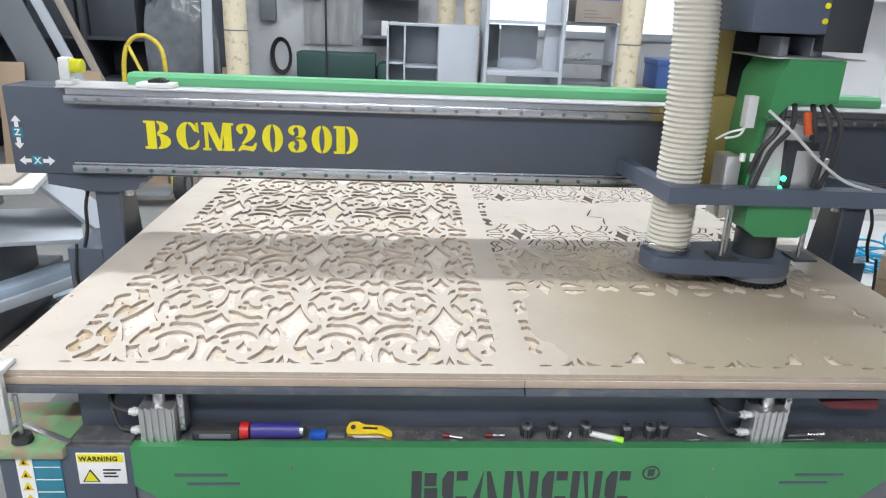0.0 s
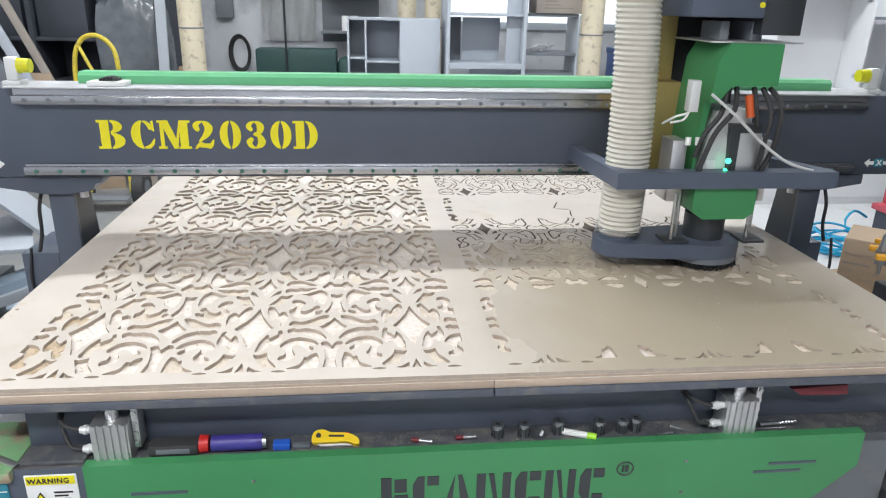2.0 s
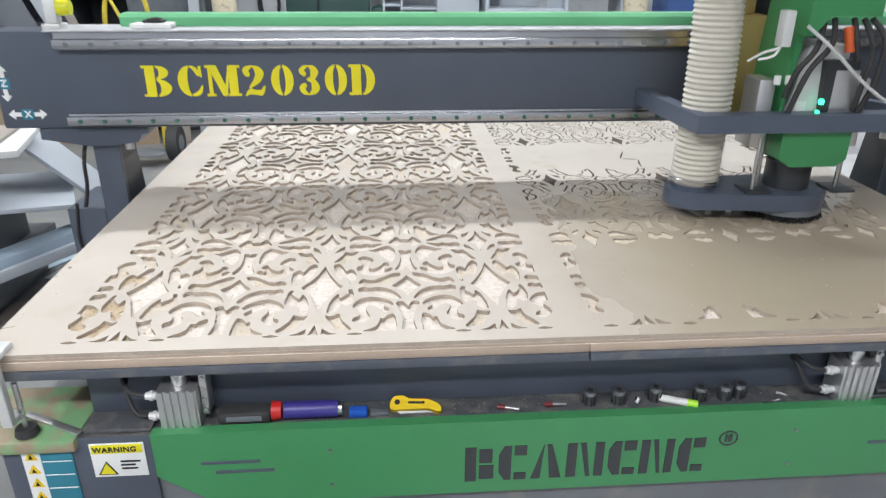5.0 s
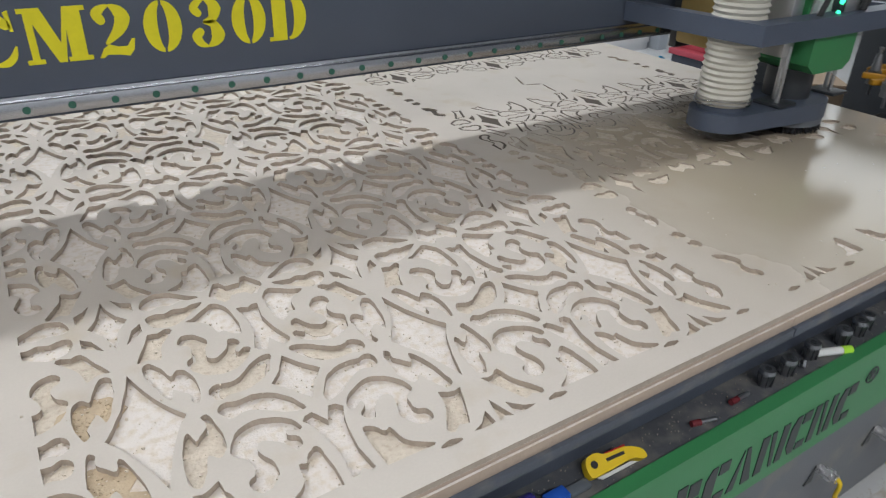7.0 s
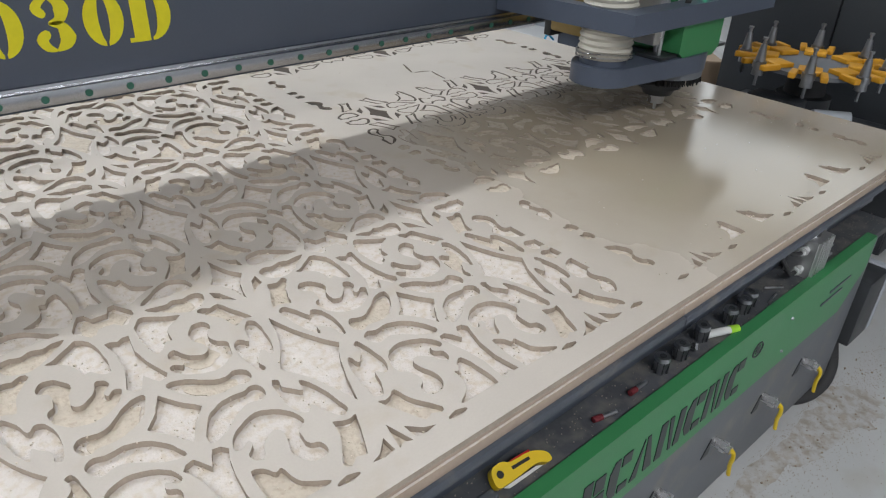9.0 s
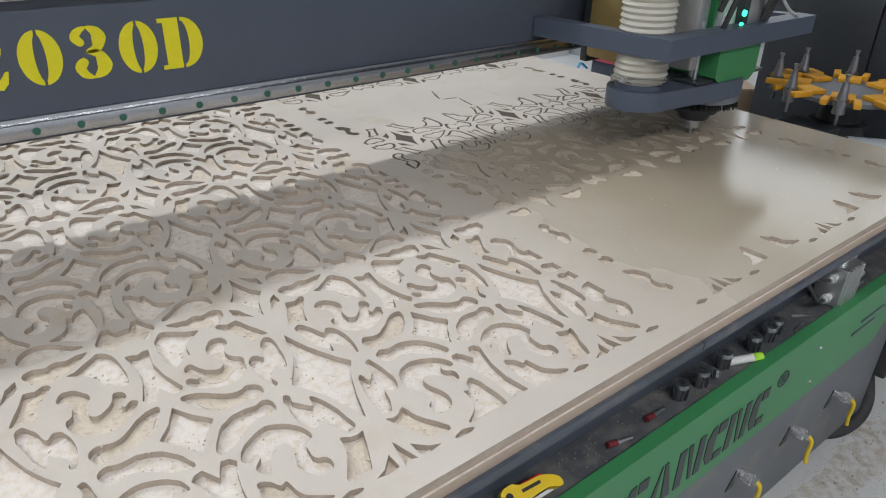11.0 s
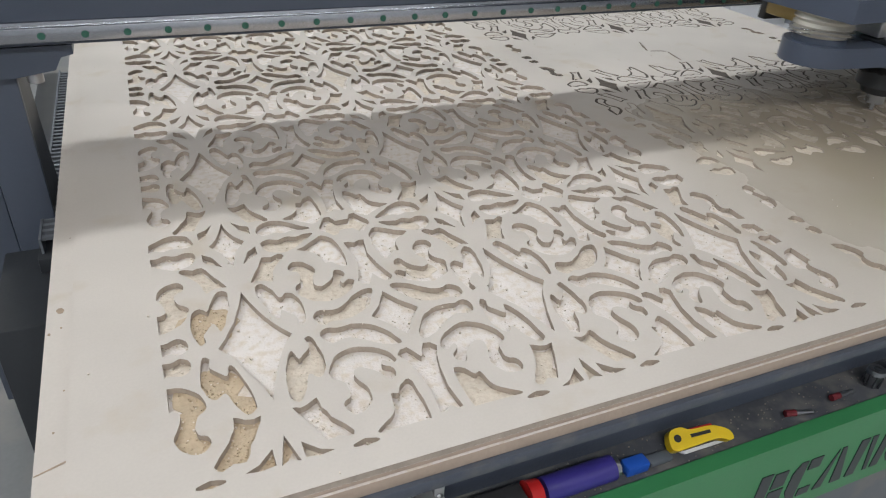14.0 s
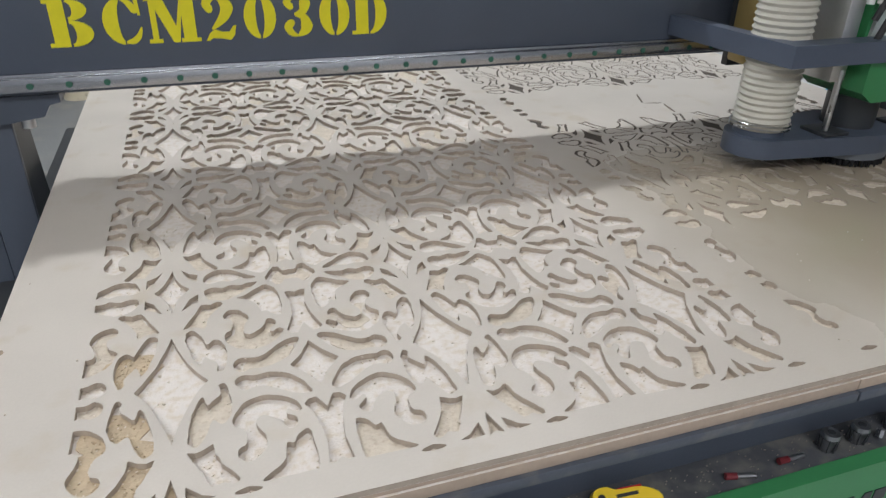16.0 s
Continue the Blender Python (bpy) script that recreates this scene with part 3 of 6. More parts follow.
def quarter_holes():
    """Cut-outs of a quarter of the ornament, from the big diamond's middle."""
    h = []
    # notched leaf along the diamond's side
    h.append(blob((0.022, 0.128), (0.026, 0.090), (0.036, 0.054), (0.045, 0.041), (0.051, 0.062), (0.062, 0.050), (0.071, 0.036), (0.069, 0.020), (0.078, 0.015), (0.084, 0.040), (0.086, 0.074), (0.079, 0.100), (0.068, 0.107), (0.057, 0.096), (0.049, 0.122), (0.036, 0.145), (0.025, 0.141)))
    # arched band over the scroll, with a bulb at its root
    h.append(blob((0.095, 0.014), (0.107, 0.004), (0.121, 0.010), (0.145, 0.007), (0.170, 0.016), (0.190, 0.036), (0.204, 0.068), (0.198, 0.077), (0.176, 0.069), (0.150, 0.048), (0.128, 0.037), (0.108, 0.043), (0.096, 0.032)))
    # scroll with its curled tail and two bulbs
    h.append(blob((0.084, 0.112), (0.089, 0.090), (0.105, 0.070), (0.130, 0.061), (0.158, 0.070), (0.177, 0.088), (0.184, 0.106), (0.176, 0.113), (0.164, 0.103), (0.161, 0.113), (0.173, 0.126), (0.171, 0.142), (0.160, 0.146), (0.150, 0.126), (0.132, 0.108), (0.118, 0.114), (0.119, 0.134), (0.128, 0.154), (0.125, 0.174), (0.112, 0.190), (0.096, 0.193), (0.086, 0.180), (0.089, 0.166), (0.099, 0.160), (0.102, 0.146), (0.097, 0.128), (0.088, 0.121)))
    # flared block between the big and the small diamond
    h.append(blob((0.020, 0.153), (0.030, 0.156), (0.042, 0.153), (0.054, 0.146), (0.058, 0.166), (0.066, 0.186), (0.087, 0.220), (0.079, 0.229), (0.066, 0.221), (0.050, 0.225), (0.040, 0.200), (0.030, 0.178), n=2))
    # small leaf beside the small diamond
    h.append([(0.017, 0.214), (0.031, 0.229), (0.046, 0.238), (0.046, 0.266), (0.031, 0.252)])
    # sail-shaped leaf with a notched foot
    h.append(blob((0.113, 0.232), (0.131, 0.220), (0.147, 0.203), (0.152, 0.174), (0.162, 0.176), (0.170, 0.161), (0.185, 0.154), (0.190, 0.185), (0.190, 0.225), (0.183, 0.250), (0.167, 0.266), (0.149, 0.254), (0.130, 0.240)))
    # lens with a wavy straight side
    h.append(blob((0.057, 0.264), (0.066, 0.241), (0.090, 0.231), (0.112, 0.240), (0.134, 0.259), (0.155, 0.280), (0.140, 0.282), (0.122, 0.277), (0.107, 0.283), (0.090, 0.277), (0.074, 0.282), (0.060, 0.277)))
    return h


def axis_holes():
    """Cut-outs on the ornament's lines of symmetry: outline, mirrored upwards, mirrored sideways."""
    h = [(star(0, 0, 0.054, 0.131, 0.14), False, False), (star(PITCH / 2, 0, 0.040, 0.060, 0.08), False, False), (star(0, ROW / 2, 0.031, 0.080, 0.2), False, False)]
    c = PITCH / 2
    # waisted post with two bulbs at its foot
    side = [(0.008, 0.098), (0.014, 0.088), (0.025, 0.090), (0.031, 0.100), (0.024, 0.118), (0.017, 0.146), (0.013, 0.185), (0.018, 0.229), (0.010, 0.230)]
    h.append(([(c, 0.116)] + [(c + x, y) for x, y in side] + [(c, 0.223)] + [(c - x, y) for x, y in side[::-1]], True, False))
    # notched bar across the line between two rows
    m = ROW / 2
    bar = [(0.012, 0.022), (0.020, 0.040), (0.030, 0.042), (0.037, 0.026), (0.048, 0.006)]
    right = [(c + x, m + y) for x, y in bar] + [(c + x, m - 0.7 * y) for x, y in bar[::-1]]
    h.append(([(c, m + 0.022)] + right + [(c, m - 0.014)] + [(2 * c - x, y) for x, y in right[::-1]], False, False))
    return h


def clip(poly, lo, hi, axis):
    for lim, s in ((lo, 1), (hi, -1)):
        out = []
        for i, p in enumerate(poly):
            q = poly[i - 1]
            a, b = (q[axis] - lim) * s, (p[axis] - lim) * s
            if (a < 0) != (b < 0):
                t = a / (a - b)
                out.append((q[0] + (p[0] - q[0]) * t, q[1] + (p[1] - q[1]) * t))
            if b >= 0:
                out.append(p)
        poly = out
        if not poly:
            return []
    return poly


def area(poly):
    return 0.5 * sum(poly[i - 1][0] * p[1] - p[0] * poly[i - 1][1] for i, p in enumerate(poly))


def ornament(cx, y_end, half=0.571):
    """All cut-outs of one panel whose middle column of diamonds stands at cx."""
    raw = []
    for r in range(-1, 5):
        cy = ROW0 + r * ROW
        for c in range(-2, 3):
            ox = cx + c * PITCH
            for poly in quarter_holes():
                for sx in (1, -1):
                    for sy in (1, -1):
                        raw.append([(ox + sx * x, cy + sy * y) for x, y in poly])
            for poly, up, wide in axis_holes():
                for sy in ((1, -1) if up else (1,)):
                    for sx in ((1, -1) if wide else (1,)):
                        raw.append([(ox + sx * x, cy + sy * y) for x, y in poly])
    out = []
    for poly in raw:
        whole = abs(area(poly))
        p = clip(clip(poly, cx - half, cx + half, 0), 0.010, y_end, 1)
        if len(p) < 3 or abs(area(p)) < max(0.00009, 0.12 * whole):
            continue
        mx, my = sum(a for a, b in p) / len(p), sum(b for a, b in p) / len(p)
        if my < 0.042 and min(abs(mx - cx - k * PITCH) for k in (-1, 0, 1)) < 0.066:
            continue
        out.append([(x + 0.0022 * noise.noise((x * 70, y * 70, 1.5)), y + 0.0022 * noise.noise((x * 70, y * 70, 7.5))) for x, y in p])
    for k in (-1, 0, 1):
        ox = cx + k * PITCH
        for s in (-1, 1):
            out.append(stroke([(ox + s * 0.095 - 0.015, 0), (ox + s * 0.095, 0.001), (ox + s * 0.095 + 0.015, 0)], [0.002, 0.005, 0.002]))
            out.append([(ox + s * 0.018, 0.030), (ox + s * 0.018, 0.003), (ox + s * 0.036, 0.0), (ox + s * 0.055, 0.003), (ox + s * 0.038, 0.010)])
        out.append([(ox, 0.048), (ox - 0.012, 0.0), (ox, 0.006), (ox + 0.012, 0.0)])
    return out


def shrink(poly, k):
    mx, my = sum(a for a, b in poly) / len(poly), sum(b for a, b in poly) / len(poly)
    return [(mx + (a - mx) * k, my + (b - my) * k) for a, b in poly]


def middle(poly):
    return sum(a for a, b in poly) / len(poly), sum(b for a, b in poly) / len(poly)


def ragged(poly, k, rough):
    """A cut-out shrunk by k with torn edges."""
    return [(x + rough * noise.noise((x * 55, y * 55, 4.5)), y + rough * noise.noise((x * 55, y * 55, 9.5))) for x, y in shrink(poly, k)]


rng = random.Random(17)
LEFT = ornament(0.0, 2.235)
RIGHT = []
CX2 = 1.226
for p in ornament(CX2, 2.235):
    mx, my = middle(p)
    edge = abs(mx - CX2) > 0.515
    w = max(a for a, b in p) - min(a for a, b in p)
    if my < 0.014 or my > 1.62:
        RIGHT.append(p)
    elif my < 0.085 and abs(abs(mx - CX2) % PITCH - 0.22) < 0.11 and w > 0.02:
        RIGHT.append(shrink(p, 0.8))
    elif edge and (my < 0.5 or my > 1.2):
        RIGHT.append(shrink(p, 0.8))
    elif 0.50 < my < 0.62:
        RIGHT.append(ragged(p, 0.84, 0.003))
    elif 0.62 <= my < 0.92:
        RIGHT.append(ragged(p, 0.86, 0.004))
    elif 0.92 <= my < 1.22:
        RIGHT.append(p)
for ln in ([(1.19, 1.50), (1.165, 1.44), (1.150, 1.402)], [(1.158, 1.392), (1.19, 1.386), (1.212, 1.378)], [(1.216, 1.366), (1.205, 1.32), (1.198, 1.275)]):
    RIGHT.append(stroke(ln, [0.002, 0.0035, 0.002]))


def inset(poly, d):
    """An outline drawn inwards by d, or nothing where it is too narrow for that."""
    turn = 1 if area(poly) > 0 else -1
    out, n = [], len(poly)
    for i in range(n):
        ax, ay = poly[i - 1]
        bx, by = poly[(i + 1) % n]
        k = math.hypot(bx - ax, by - ay) or 1
        out.append((poly[i][0] - turn * d * (by - ay) / k, poly[i][1] + turn * d * (bx - ax) / k))
    if crosses(out) or abs(area(out)) > abs(area(poly)) or area(out) * area(poly) <= 0:
        return None
    return out


def apart(holes, gap=0.0036):
    """Shrinks cut-outs until a web of board stays between each two, and drops what is too small."""
    holes = [h for h in holes if abs(area(h)) > 0.00004 and not crosses(h)]
    arr = [np.array(h) for h in holes]

    def dense(h):
        return np.concatenate([h, (h + np.roll(h, -1, 0)) / 2])

    def inside(pts, h):
        x, y = pts[:, 0][:, None], pts[:, 1][:, None]
        x0, y0 = h[:, 0], h[:, 1]
        x1, y1 = np.roll(x0, -1), np.roll(y0, -1)
        dy = np.where(np.abs(y1 - y0) < 1e-12, 1e-12, y1 - y0)
        c = ((y0 > y) != (y1 > y)) & (x < (x1 - x0) * (y - y0) / dy + x0)
        return (c.sum(1) % 2 == 1).any()

    for _ in range(14):
        lo = np.array([h.min(0) for h in arr]) - gap
        hi = np.array([h.max(0) for h in arr]) + gap
        bad = set()
        for i in range(len(arr)):
            near = np.nonzero((lo[:, 0] < hi[i, 0]) & (hi[:, 0] > lo[i, 0]) & (lo[:, 1] < hi[i, 1]) & (hi[:, 1] > lo[i, 1]))[0]
            for j in near:
                if j <= i:
                    continue
                p, q = dense(arr[i]), dense(arr[j])
                dist = np.sqrt(((p[:, None] - q[None]) ** 2).sum(2)).min()
                if dist < gap or inside(p, arr[j]) or inside(q, arr[i]):
                    bad |= {i, int(j)}
        if not bad:
            break
        for i in bad:
            m = arr[i].mean(0)
            arr[i] = m + (arr[i] - m) * 0.95
    keep = [i for i in range(len(arr)) if i not in bad]
    return [[tuple(q) for q in arr[i]] for i in keep]


LEFT, RIGHT = apart(LEFT), apart(RIGHT)
# freshly routed outlines: the piece inside the groove still stands
ISLANDS = []
for p in RIGHT:
    mx, my = middle(p)
    if (0.90 <= my < 1.24 or my > 1.62) and abs(area(p)) > 0.0011:
        # the small diamonds are cleared, not only outlined
        if min(abs(my - ROW0 - (r + 0.5) * ROW) for r in range(4)) < 0.02 and min(abs(mx - CX2 - k * PITCH) for k in (-1, 0, 1)) < 0.02:
            continue
        w = 1.0 if my < 1.3 else 0.9
        for d, skip in ((0.0078 * w, 1), (0.0078 * w, 2), (0.0078 * w, 3), (0.0055 * w, 2), (0.0055 * w, 3), (0.0036, 2), (0.0028, 4), (0.002, 3)):
            q = inset(p[::skip], d)
            if q:
                break
        ISLANDS.append(q or shrink(p, 0.82))


def cut_sheet(name, outer, holes, z0, z1):
    cu = bpy.data.curves.new(name, "CURVE")
    cu.dimensions, cu.fill_mode, cu.extrude = "2D", "BOTH", (z1 - z0) / 2
    for poly in [outer] + holes:
        sp = cu.splines.new("POLY")
        sp.points.add(len(poly) - 1)
        for q, (x, y) in zip(sp.points, poly):
            q.co = (x, y, 0, 1)
        sp.use_cyclic_u = True
    tmp = bpy.data.objects.new(name, cu)
    scene.collection.objects.link(tmp)
    bpy.context.view_layer.update()
    me = bpy.data.meshes.new_from_object(tmp.evaluated_get(bpy.context.evaluated_depsgraph_get()))
    bpy.data.objects.remove(tmp)
    me.transform(Matrix.Translation((0, 0, (z0 + z1) / 2)))
    me.materials.clear()
    me.materials.append(M["mdf"])
    me.materials.append(M["mdf_edge"])
    for f in me.polygons:
        f.material_index = 0 if abs(f.normal.z) > 0.7 else 1
        f.use_smooth = False
    return new(name, me)


sheet = cut_sheet("fibreboard_sheet", [(SHEET_X0, SHEET_Y0), (SHEET_X1, SHEET_Y0), (SHEET_X1, SHEET_Y1), (SHEET_X0, SHEET_Y1)], LEFT + RIGHT, 0.8395, TOP)
tagged(sheet, "pale fibreboard sheet cut through with scrolling lattice ornament", "board")
for p in ISLANDS:
    bm = bmesh.new()
    prism(bm, p, "z", 0.8393, TOP - 0.0004)
    blank = single("cut_blank", bm, "mdf", "pale fibreboard blank still standing inside its routed groove", "offcut", group="cut blanks")
    blank.data.materials.append(M["mdf_edge"])
    for f in blank.data.polygons:
        f.use_smooth = False
        f.material_index = 0 if f.normal.z > 0.7 else 1

rng = random.Random(8)
crumbs = []
for poly in LEFT + [p for p in RIGHT if abs(area(p)) > 0.0004]:
    mx, my = middle(poly)
    for k in range(34 if my < 1.0 else 8):
        q = poly[rng.randrange(len(poly))]
        f = rng.uniform(0.80, 0.96) if rng.random() < 0.75 else rng.uniform(0.1, 0.8)
        crumbs.append((mx + (q[0] - mx) * f, my + (q[1] - my) * f, 0.8392, rng.uniform(0.0004, 0.0012) if rng.random() < 0.92 else rng.uniform(0.0012, 0.002), rng.uniform(0, 6.28)))
bm = bmesh.new()
deep = bmesh.new()
heap = bmesh.new()
for poly in LEFT + RIGHT:
    mx, my = middle(poly)
    size = abs(area(poly))
    # raised dark filling paints the grooves' shade where walls would hide the floor
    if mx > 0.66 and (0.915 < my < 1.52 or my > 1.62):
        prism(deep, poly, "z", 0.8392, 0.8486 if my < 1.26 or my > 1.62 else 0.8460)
    if size < 0.0003:
        continue
    if mx > 0.6 and 0.60 < my < 0.93:
        prism(heap, ragged(poly, 0.97, 0.004), "z", 0.8391, 0.8455 + 0.0038 * rng.random())
    elif mx > 0.6 and 0.5 < my <= 0.60:
        prism(bm, shrink(poly, 0.99), "z", 0.8391, 0.8425 + 0.003 * rng.random())
    elif rng.random() < (0.75 if size < 0.0028 else 0.2):
        k = rng.uniform(0.9, 0.99) if rng.random() < 0.6 else rng.uniform(0.55, 0.8)
        prism(bm, ragged(poly, k, 0.005), "z", 0.8391, 0.8398 + 0.0008 * rng.random())
tagged(link("groove_shade_fill", deep, "scorched"), "near-black fill painting shade into freshly cut grooves", "sawdust", kind="stuff")
tagged(link("groove_dust", heap, "groove_dust"), "brown router dust heaped in the half-cut ornament", "sawdust", kind="stuff")
tagged(link("packed_dust", bm, "pocket_dust"), "rough tan sawdust packed in the cut-outs", "sawdust", kind="stuff")
chips("cutting_crumbs", "crumb", "pale crumbs of fibreboard left in the cut-outs", crumbs)
chips("sheet_dust", "crumb", "fine pale dust specks on the sheet", [(rng.uniform(-0.68, 1.94), rng.uniform(-0.04, 1.9), 0.8502, rng.uniform(0.0005, 0.0013), rng.uniform(0, 6.28)) for i in range(260)])

# stains and scratches on the bare margin
bm = bmesh.new()
for sx, sy, sr in ((-0.709, 0.431, 0.0055), (-0.722, 0.373, 0.0022), (-0.706, 0.385, 0.0016), (-0.698, 0.238, 0.0012), (-0.708, 0.16, 0.0014), (-0.70, 0.66, 0.0011), (-0.712, 0.05, 0.0014)):
    prism(bm, [(sx + sr * (1 + 0.4 * noise.noise((k * 1.1, sx * 50, sy * 9))) * math.cos(k * math.pi / 6), sy + 1.5 * sr * (1 + 0.4 * noise.noise((k * 1.3, sy * 50, 2))) * math.sin(k * math.pi / 6)) for k in range(12)], "z", 0.8403, 0.8406)
prism(bm, [(-0.7265, 0.092), (-0.692, 0.104), (-0.692, 0.107), (-0.7265, 0.094)], "z", 0.8403, 0.8407)
tagged(link("margin_stains", bm, "stain"), "brown stains and a dark scratch on the bare margin", "stain", kind="stuff")

# ---- pneumatic stop cylinders ----
def stop_cylinder(x):
    t = thing("stop_cylinder", "grey ribbed pneumatic stop cylinder on the ledge", "cylinder", (x, -0.045, 0.657), group="stop cylinders")
    bm = bmesh.new()
    rib = [(-0.044, 0.03), (-0.044, -0.034)]
    for i in range(5):
        rx = -0.038 + i * 0.017
        rib += [(rx, -0.034), (rx + 0.001, -0.040), (rx + 0.009, -0.040), (rx + 0.010, -0.034)]
    rib += [(0.044, -0.034), (0.044, 0.03)]
    prism(bm, rib, "z", 0.0, 0.102)
    part("cylinder_body", bm, "alu", t)
    bm = bmesh.new()
    tube(bm, (0, 0, 0.102), (0, 0, 0.144), 0.018, seg=18)
    part("rod", bm, "steel", t)
    bpart("mounting_plate", "alu", t, (0.046, 0.062, -0.01, 0.035, 0.02, 0.134))
    for i in range(4):
        bm = bmesh.new()
        tube(bm, (0.054, -0.011, 0.035 + i * 0.028), (0.054, -0.016, 0.035 + i * 0.028), 0.006, seg=8)
        part("bolt", bm, "steel", t)
    for i in range(2):
        bm = bmesh.new()
        tube(bm, (-0.044, -0.01, 0.022 + 0.055 * i), (-0.075, -0.01, 0.022 + 0.055 * i), 0.009, seg=10)
        tube(bm, (-0.058, -0.01, 0.022 + 0.055 * i), (-0.066, -0.01, 0.022 + 0.055 * i), 0.012, seg=10)
        part("air_fitting", bm, "alu_white", t)
    bm = bmesh.new()
    pipe(bm, [(-0.075, -0.01, 0.077), (-0.11, -0.005, 0.085), (-0.132, 0.02, 0.098), (-0.135, 0.042, 0.10)], 0.0055)
    pipe(bm, [(-0.075, -0.01, 0.022), (-0.105, -0.008, 0.03), (-0.128, 0.015, 0.075), (-0.135, 0.042, 0.092)], 0.0055)
    part("air_hose", bm, "rubber", t)
    return t


stop_cylinder(-0.305)
cyl2 = stop_cylinder(1.30)

# ---- corner clamp ----
clamp = thing("corner_clamp", "steel hand clamp gripping the sheet's corner", "clamp", (-0.662, -0.062, 0.70))
bm = bmesh.new()
box(bm, -0.012, 0.012, -0.022, -0.002, -0.005, 0.155, bevel=0.003)
box(bm, -0.014, 0.014, -0.02, 0.055, 0.1505, 0.165, bevel=0.003)
box(bm, -0.012, 0.012, -0.02, 0.03, -0.012, 0.003, bevel=0.002)
part("clamp_frame", bm, "alu_white", clamp)
bm = bmesh.new()
tube(bm, (0.02, 0.01, -0.035), (0.02, 0.01, 0.085), 0.006, seg=10)
part("screw", bm, "steel", clamp)
bm = bmesh.new()
tube(bm, (0.02, 0.01, -0.047), (0.02, 0.01, -0.030), 0.026, 0.022, seg=16)
part("knob", bm, "rubber", clamp)

# ---- things on the ledge ----
LZ = 0.6555


def collet(x, y, k=1.0):
    t = thing("collet", "slotted steel spring collet standing on the ledge", "collet", (x, y, LZ), group="collets")
    bm = bmesh.new()
    tube(bm, (0, 0, 0), (0, 0, 0.030 * k), 0.011 * k, 0.0165 * k, 20)
    tube(bm, (0, 0, 0.030 * k), (0, 0, 0.033 * k), 0.0145 * k, 0.0145 * k, 20)
    tube(bm, (0, 0, 0.033 * k), (0, 0, 0.041 * k), 0.0170 * k, 0.0150 * k, 20)
    part("collet_body", bm, "steel_dark", t)
    for i in range(8):
        bm = bmesh.new()
        box(bm, 0.0105, 0.0168, -0.0007, 0.0007, 0.004, 0.031 * k, m=pose(0, 0, 0, 0, 0, 45 * i))
        part("slot", bm, "paint_black", t)
    bm = bmesh.new()
    tube(bm, (0, 0, 0.0405 * k), (0, 0, 0.0416 * k), 0.007 * k, seg=14)
    part("bore", bm, "paint_black", t)


for cx, cy in ((0.652, -0.045), (0.722, -0.046), (0.815, -0.040), (0.925, -0.046), (0.988, -0.046), (1.026, -0.040)):
    collet(cx, cy)

knife = thing("utility_knife", "yellow folding utility knife lying on the ledge", "knife", (0.232, -0.05, LZ + 0.002))
knife.rotation_euler = (radians(30), 0, radians(-4))
knife.scale = (0.93, 0.93, 0.93)
bm = bmesh.new()
outline = smooth_line([(-0.064, 0.0, 0), (-0.060, 0.030, 0), (-0.035, 0.036, 0), (-0.015, 0.028, 0), (0.03, 0.026, 0), (0.060, 0.012, 0), (0.064, -0.004, 0), (0.052, -0.006, 0), (0.03, 0.002, 0), (-0.03, -0.002, 0)], 4, True)
prism(bm, [(p.x, p.y) for p in outline], "z", 0, 0.018)
part("handle", bm, "yellow_plastic", knife)
bpart("label_strip", "ink", knife, (-0.02, 0.022, 0.014, 0.020, 0.0176, 0.0188), bevel=0)
bm = bmesh.new()
prism(bm, [(-0.05, -0.004), (0.03, -0.001), (0.045, -0.006), (-0.04, -0.010)], "z", 0.006, 0.011)
part("blade_holder", bm, "alu_white", knife)
bm = bmesh.new()
tube(bm, (-0.048, 0.018, 0.0175), (-0.048, 0.018, 0.0195), 0.007, seg=14)
part("pivot", bm, "ink", knife)
bpart("release_button", "red", knife, (-0.012, 0.035, 0.026, 0.031, 0.004, 0.013))

grip = thing("sealant_gun_tube", "purple cylindrical tool with a red collar on the ledge", "tool", (-0.055, -0.05, LZ))
bm = bmesh.new()
tube(bm, (-0.02, 0, 0.021), (0.105, 0, 0.021), 0.0205, seg=24)
part("barrel", bm, "purple", grip)
bm = bmesh.new()
tube(bm, (-0.048, 0, 0.021), (-0.026, 0, 0.021), 0.0235, 0.0205, seg=20)
part("collar", bm, "red", grip, "red collar")
bm = bmesh.new()
tube(bm, (0.105, 0, 0.021), (0.114, 0, 0.021), 0.017, seg=20)
part("end_ring", bm, "steel", grip)
bm = bmesh.new()
box(bm, -0.17, -0.05, -0.022, 0.022, 0.001, 0.032, bevel=0.006)
part("black_handle", bm, "rubber", grip)
bpart("steel_inlay", "grey_dark", grip, (-0.15, -0.07, -0.0235, -0.0225, 0.01, 0.024), bevel=0.0005)

bm = bmesh.new()
box(bm, 0.075, 0.118, -0.064, -0.040, LZ, LZ + 0.020, bevel=0.003)
single("sanding_block", bm, "blue", "small blue plastic block on the ledge", "block")
bm = bmesh.new()
box(bm, 0.122, 0.168, -0.062, -0.042, LZ, LZ + 0.012, bevel=0.004)
single("clear_cap", bm, "film", "clear grey plastic cap on the ledge", "cap")

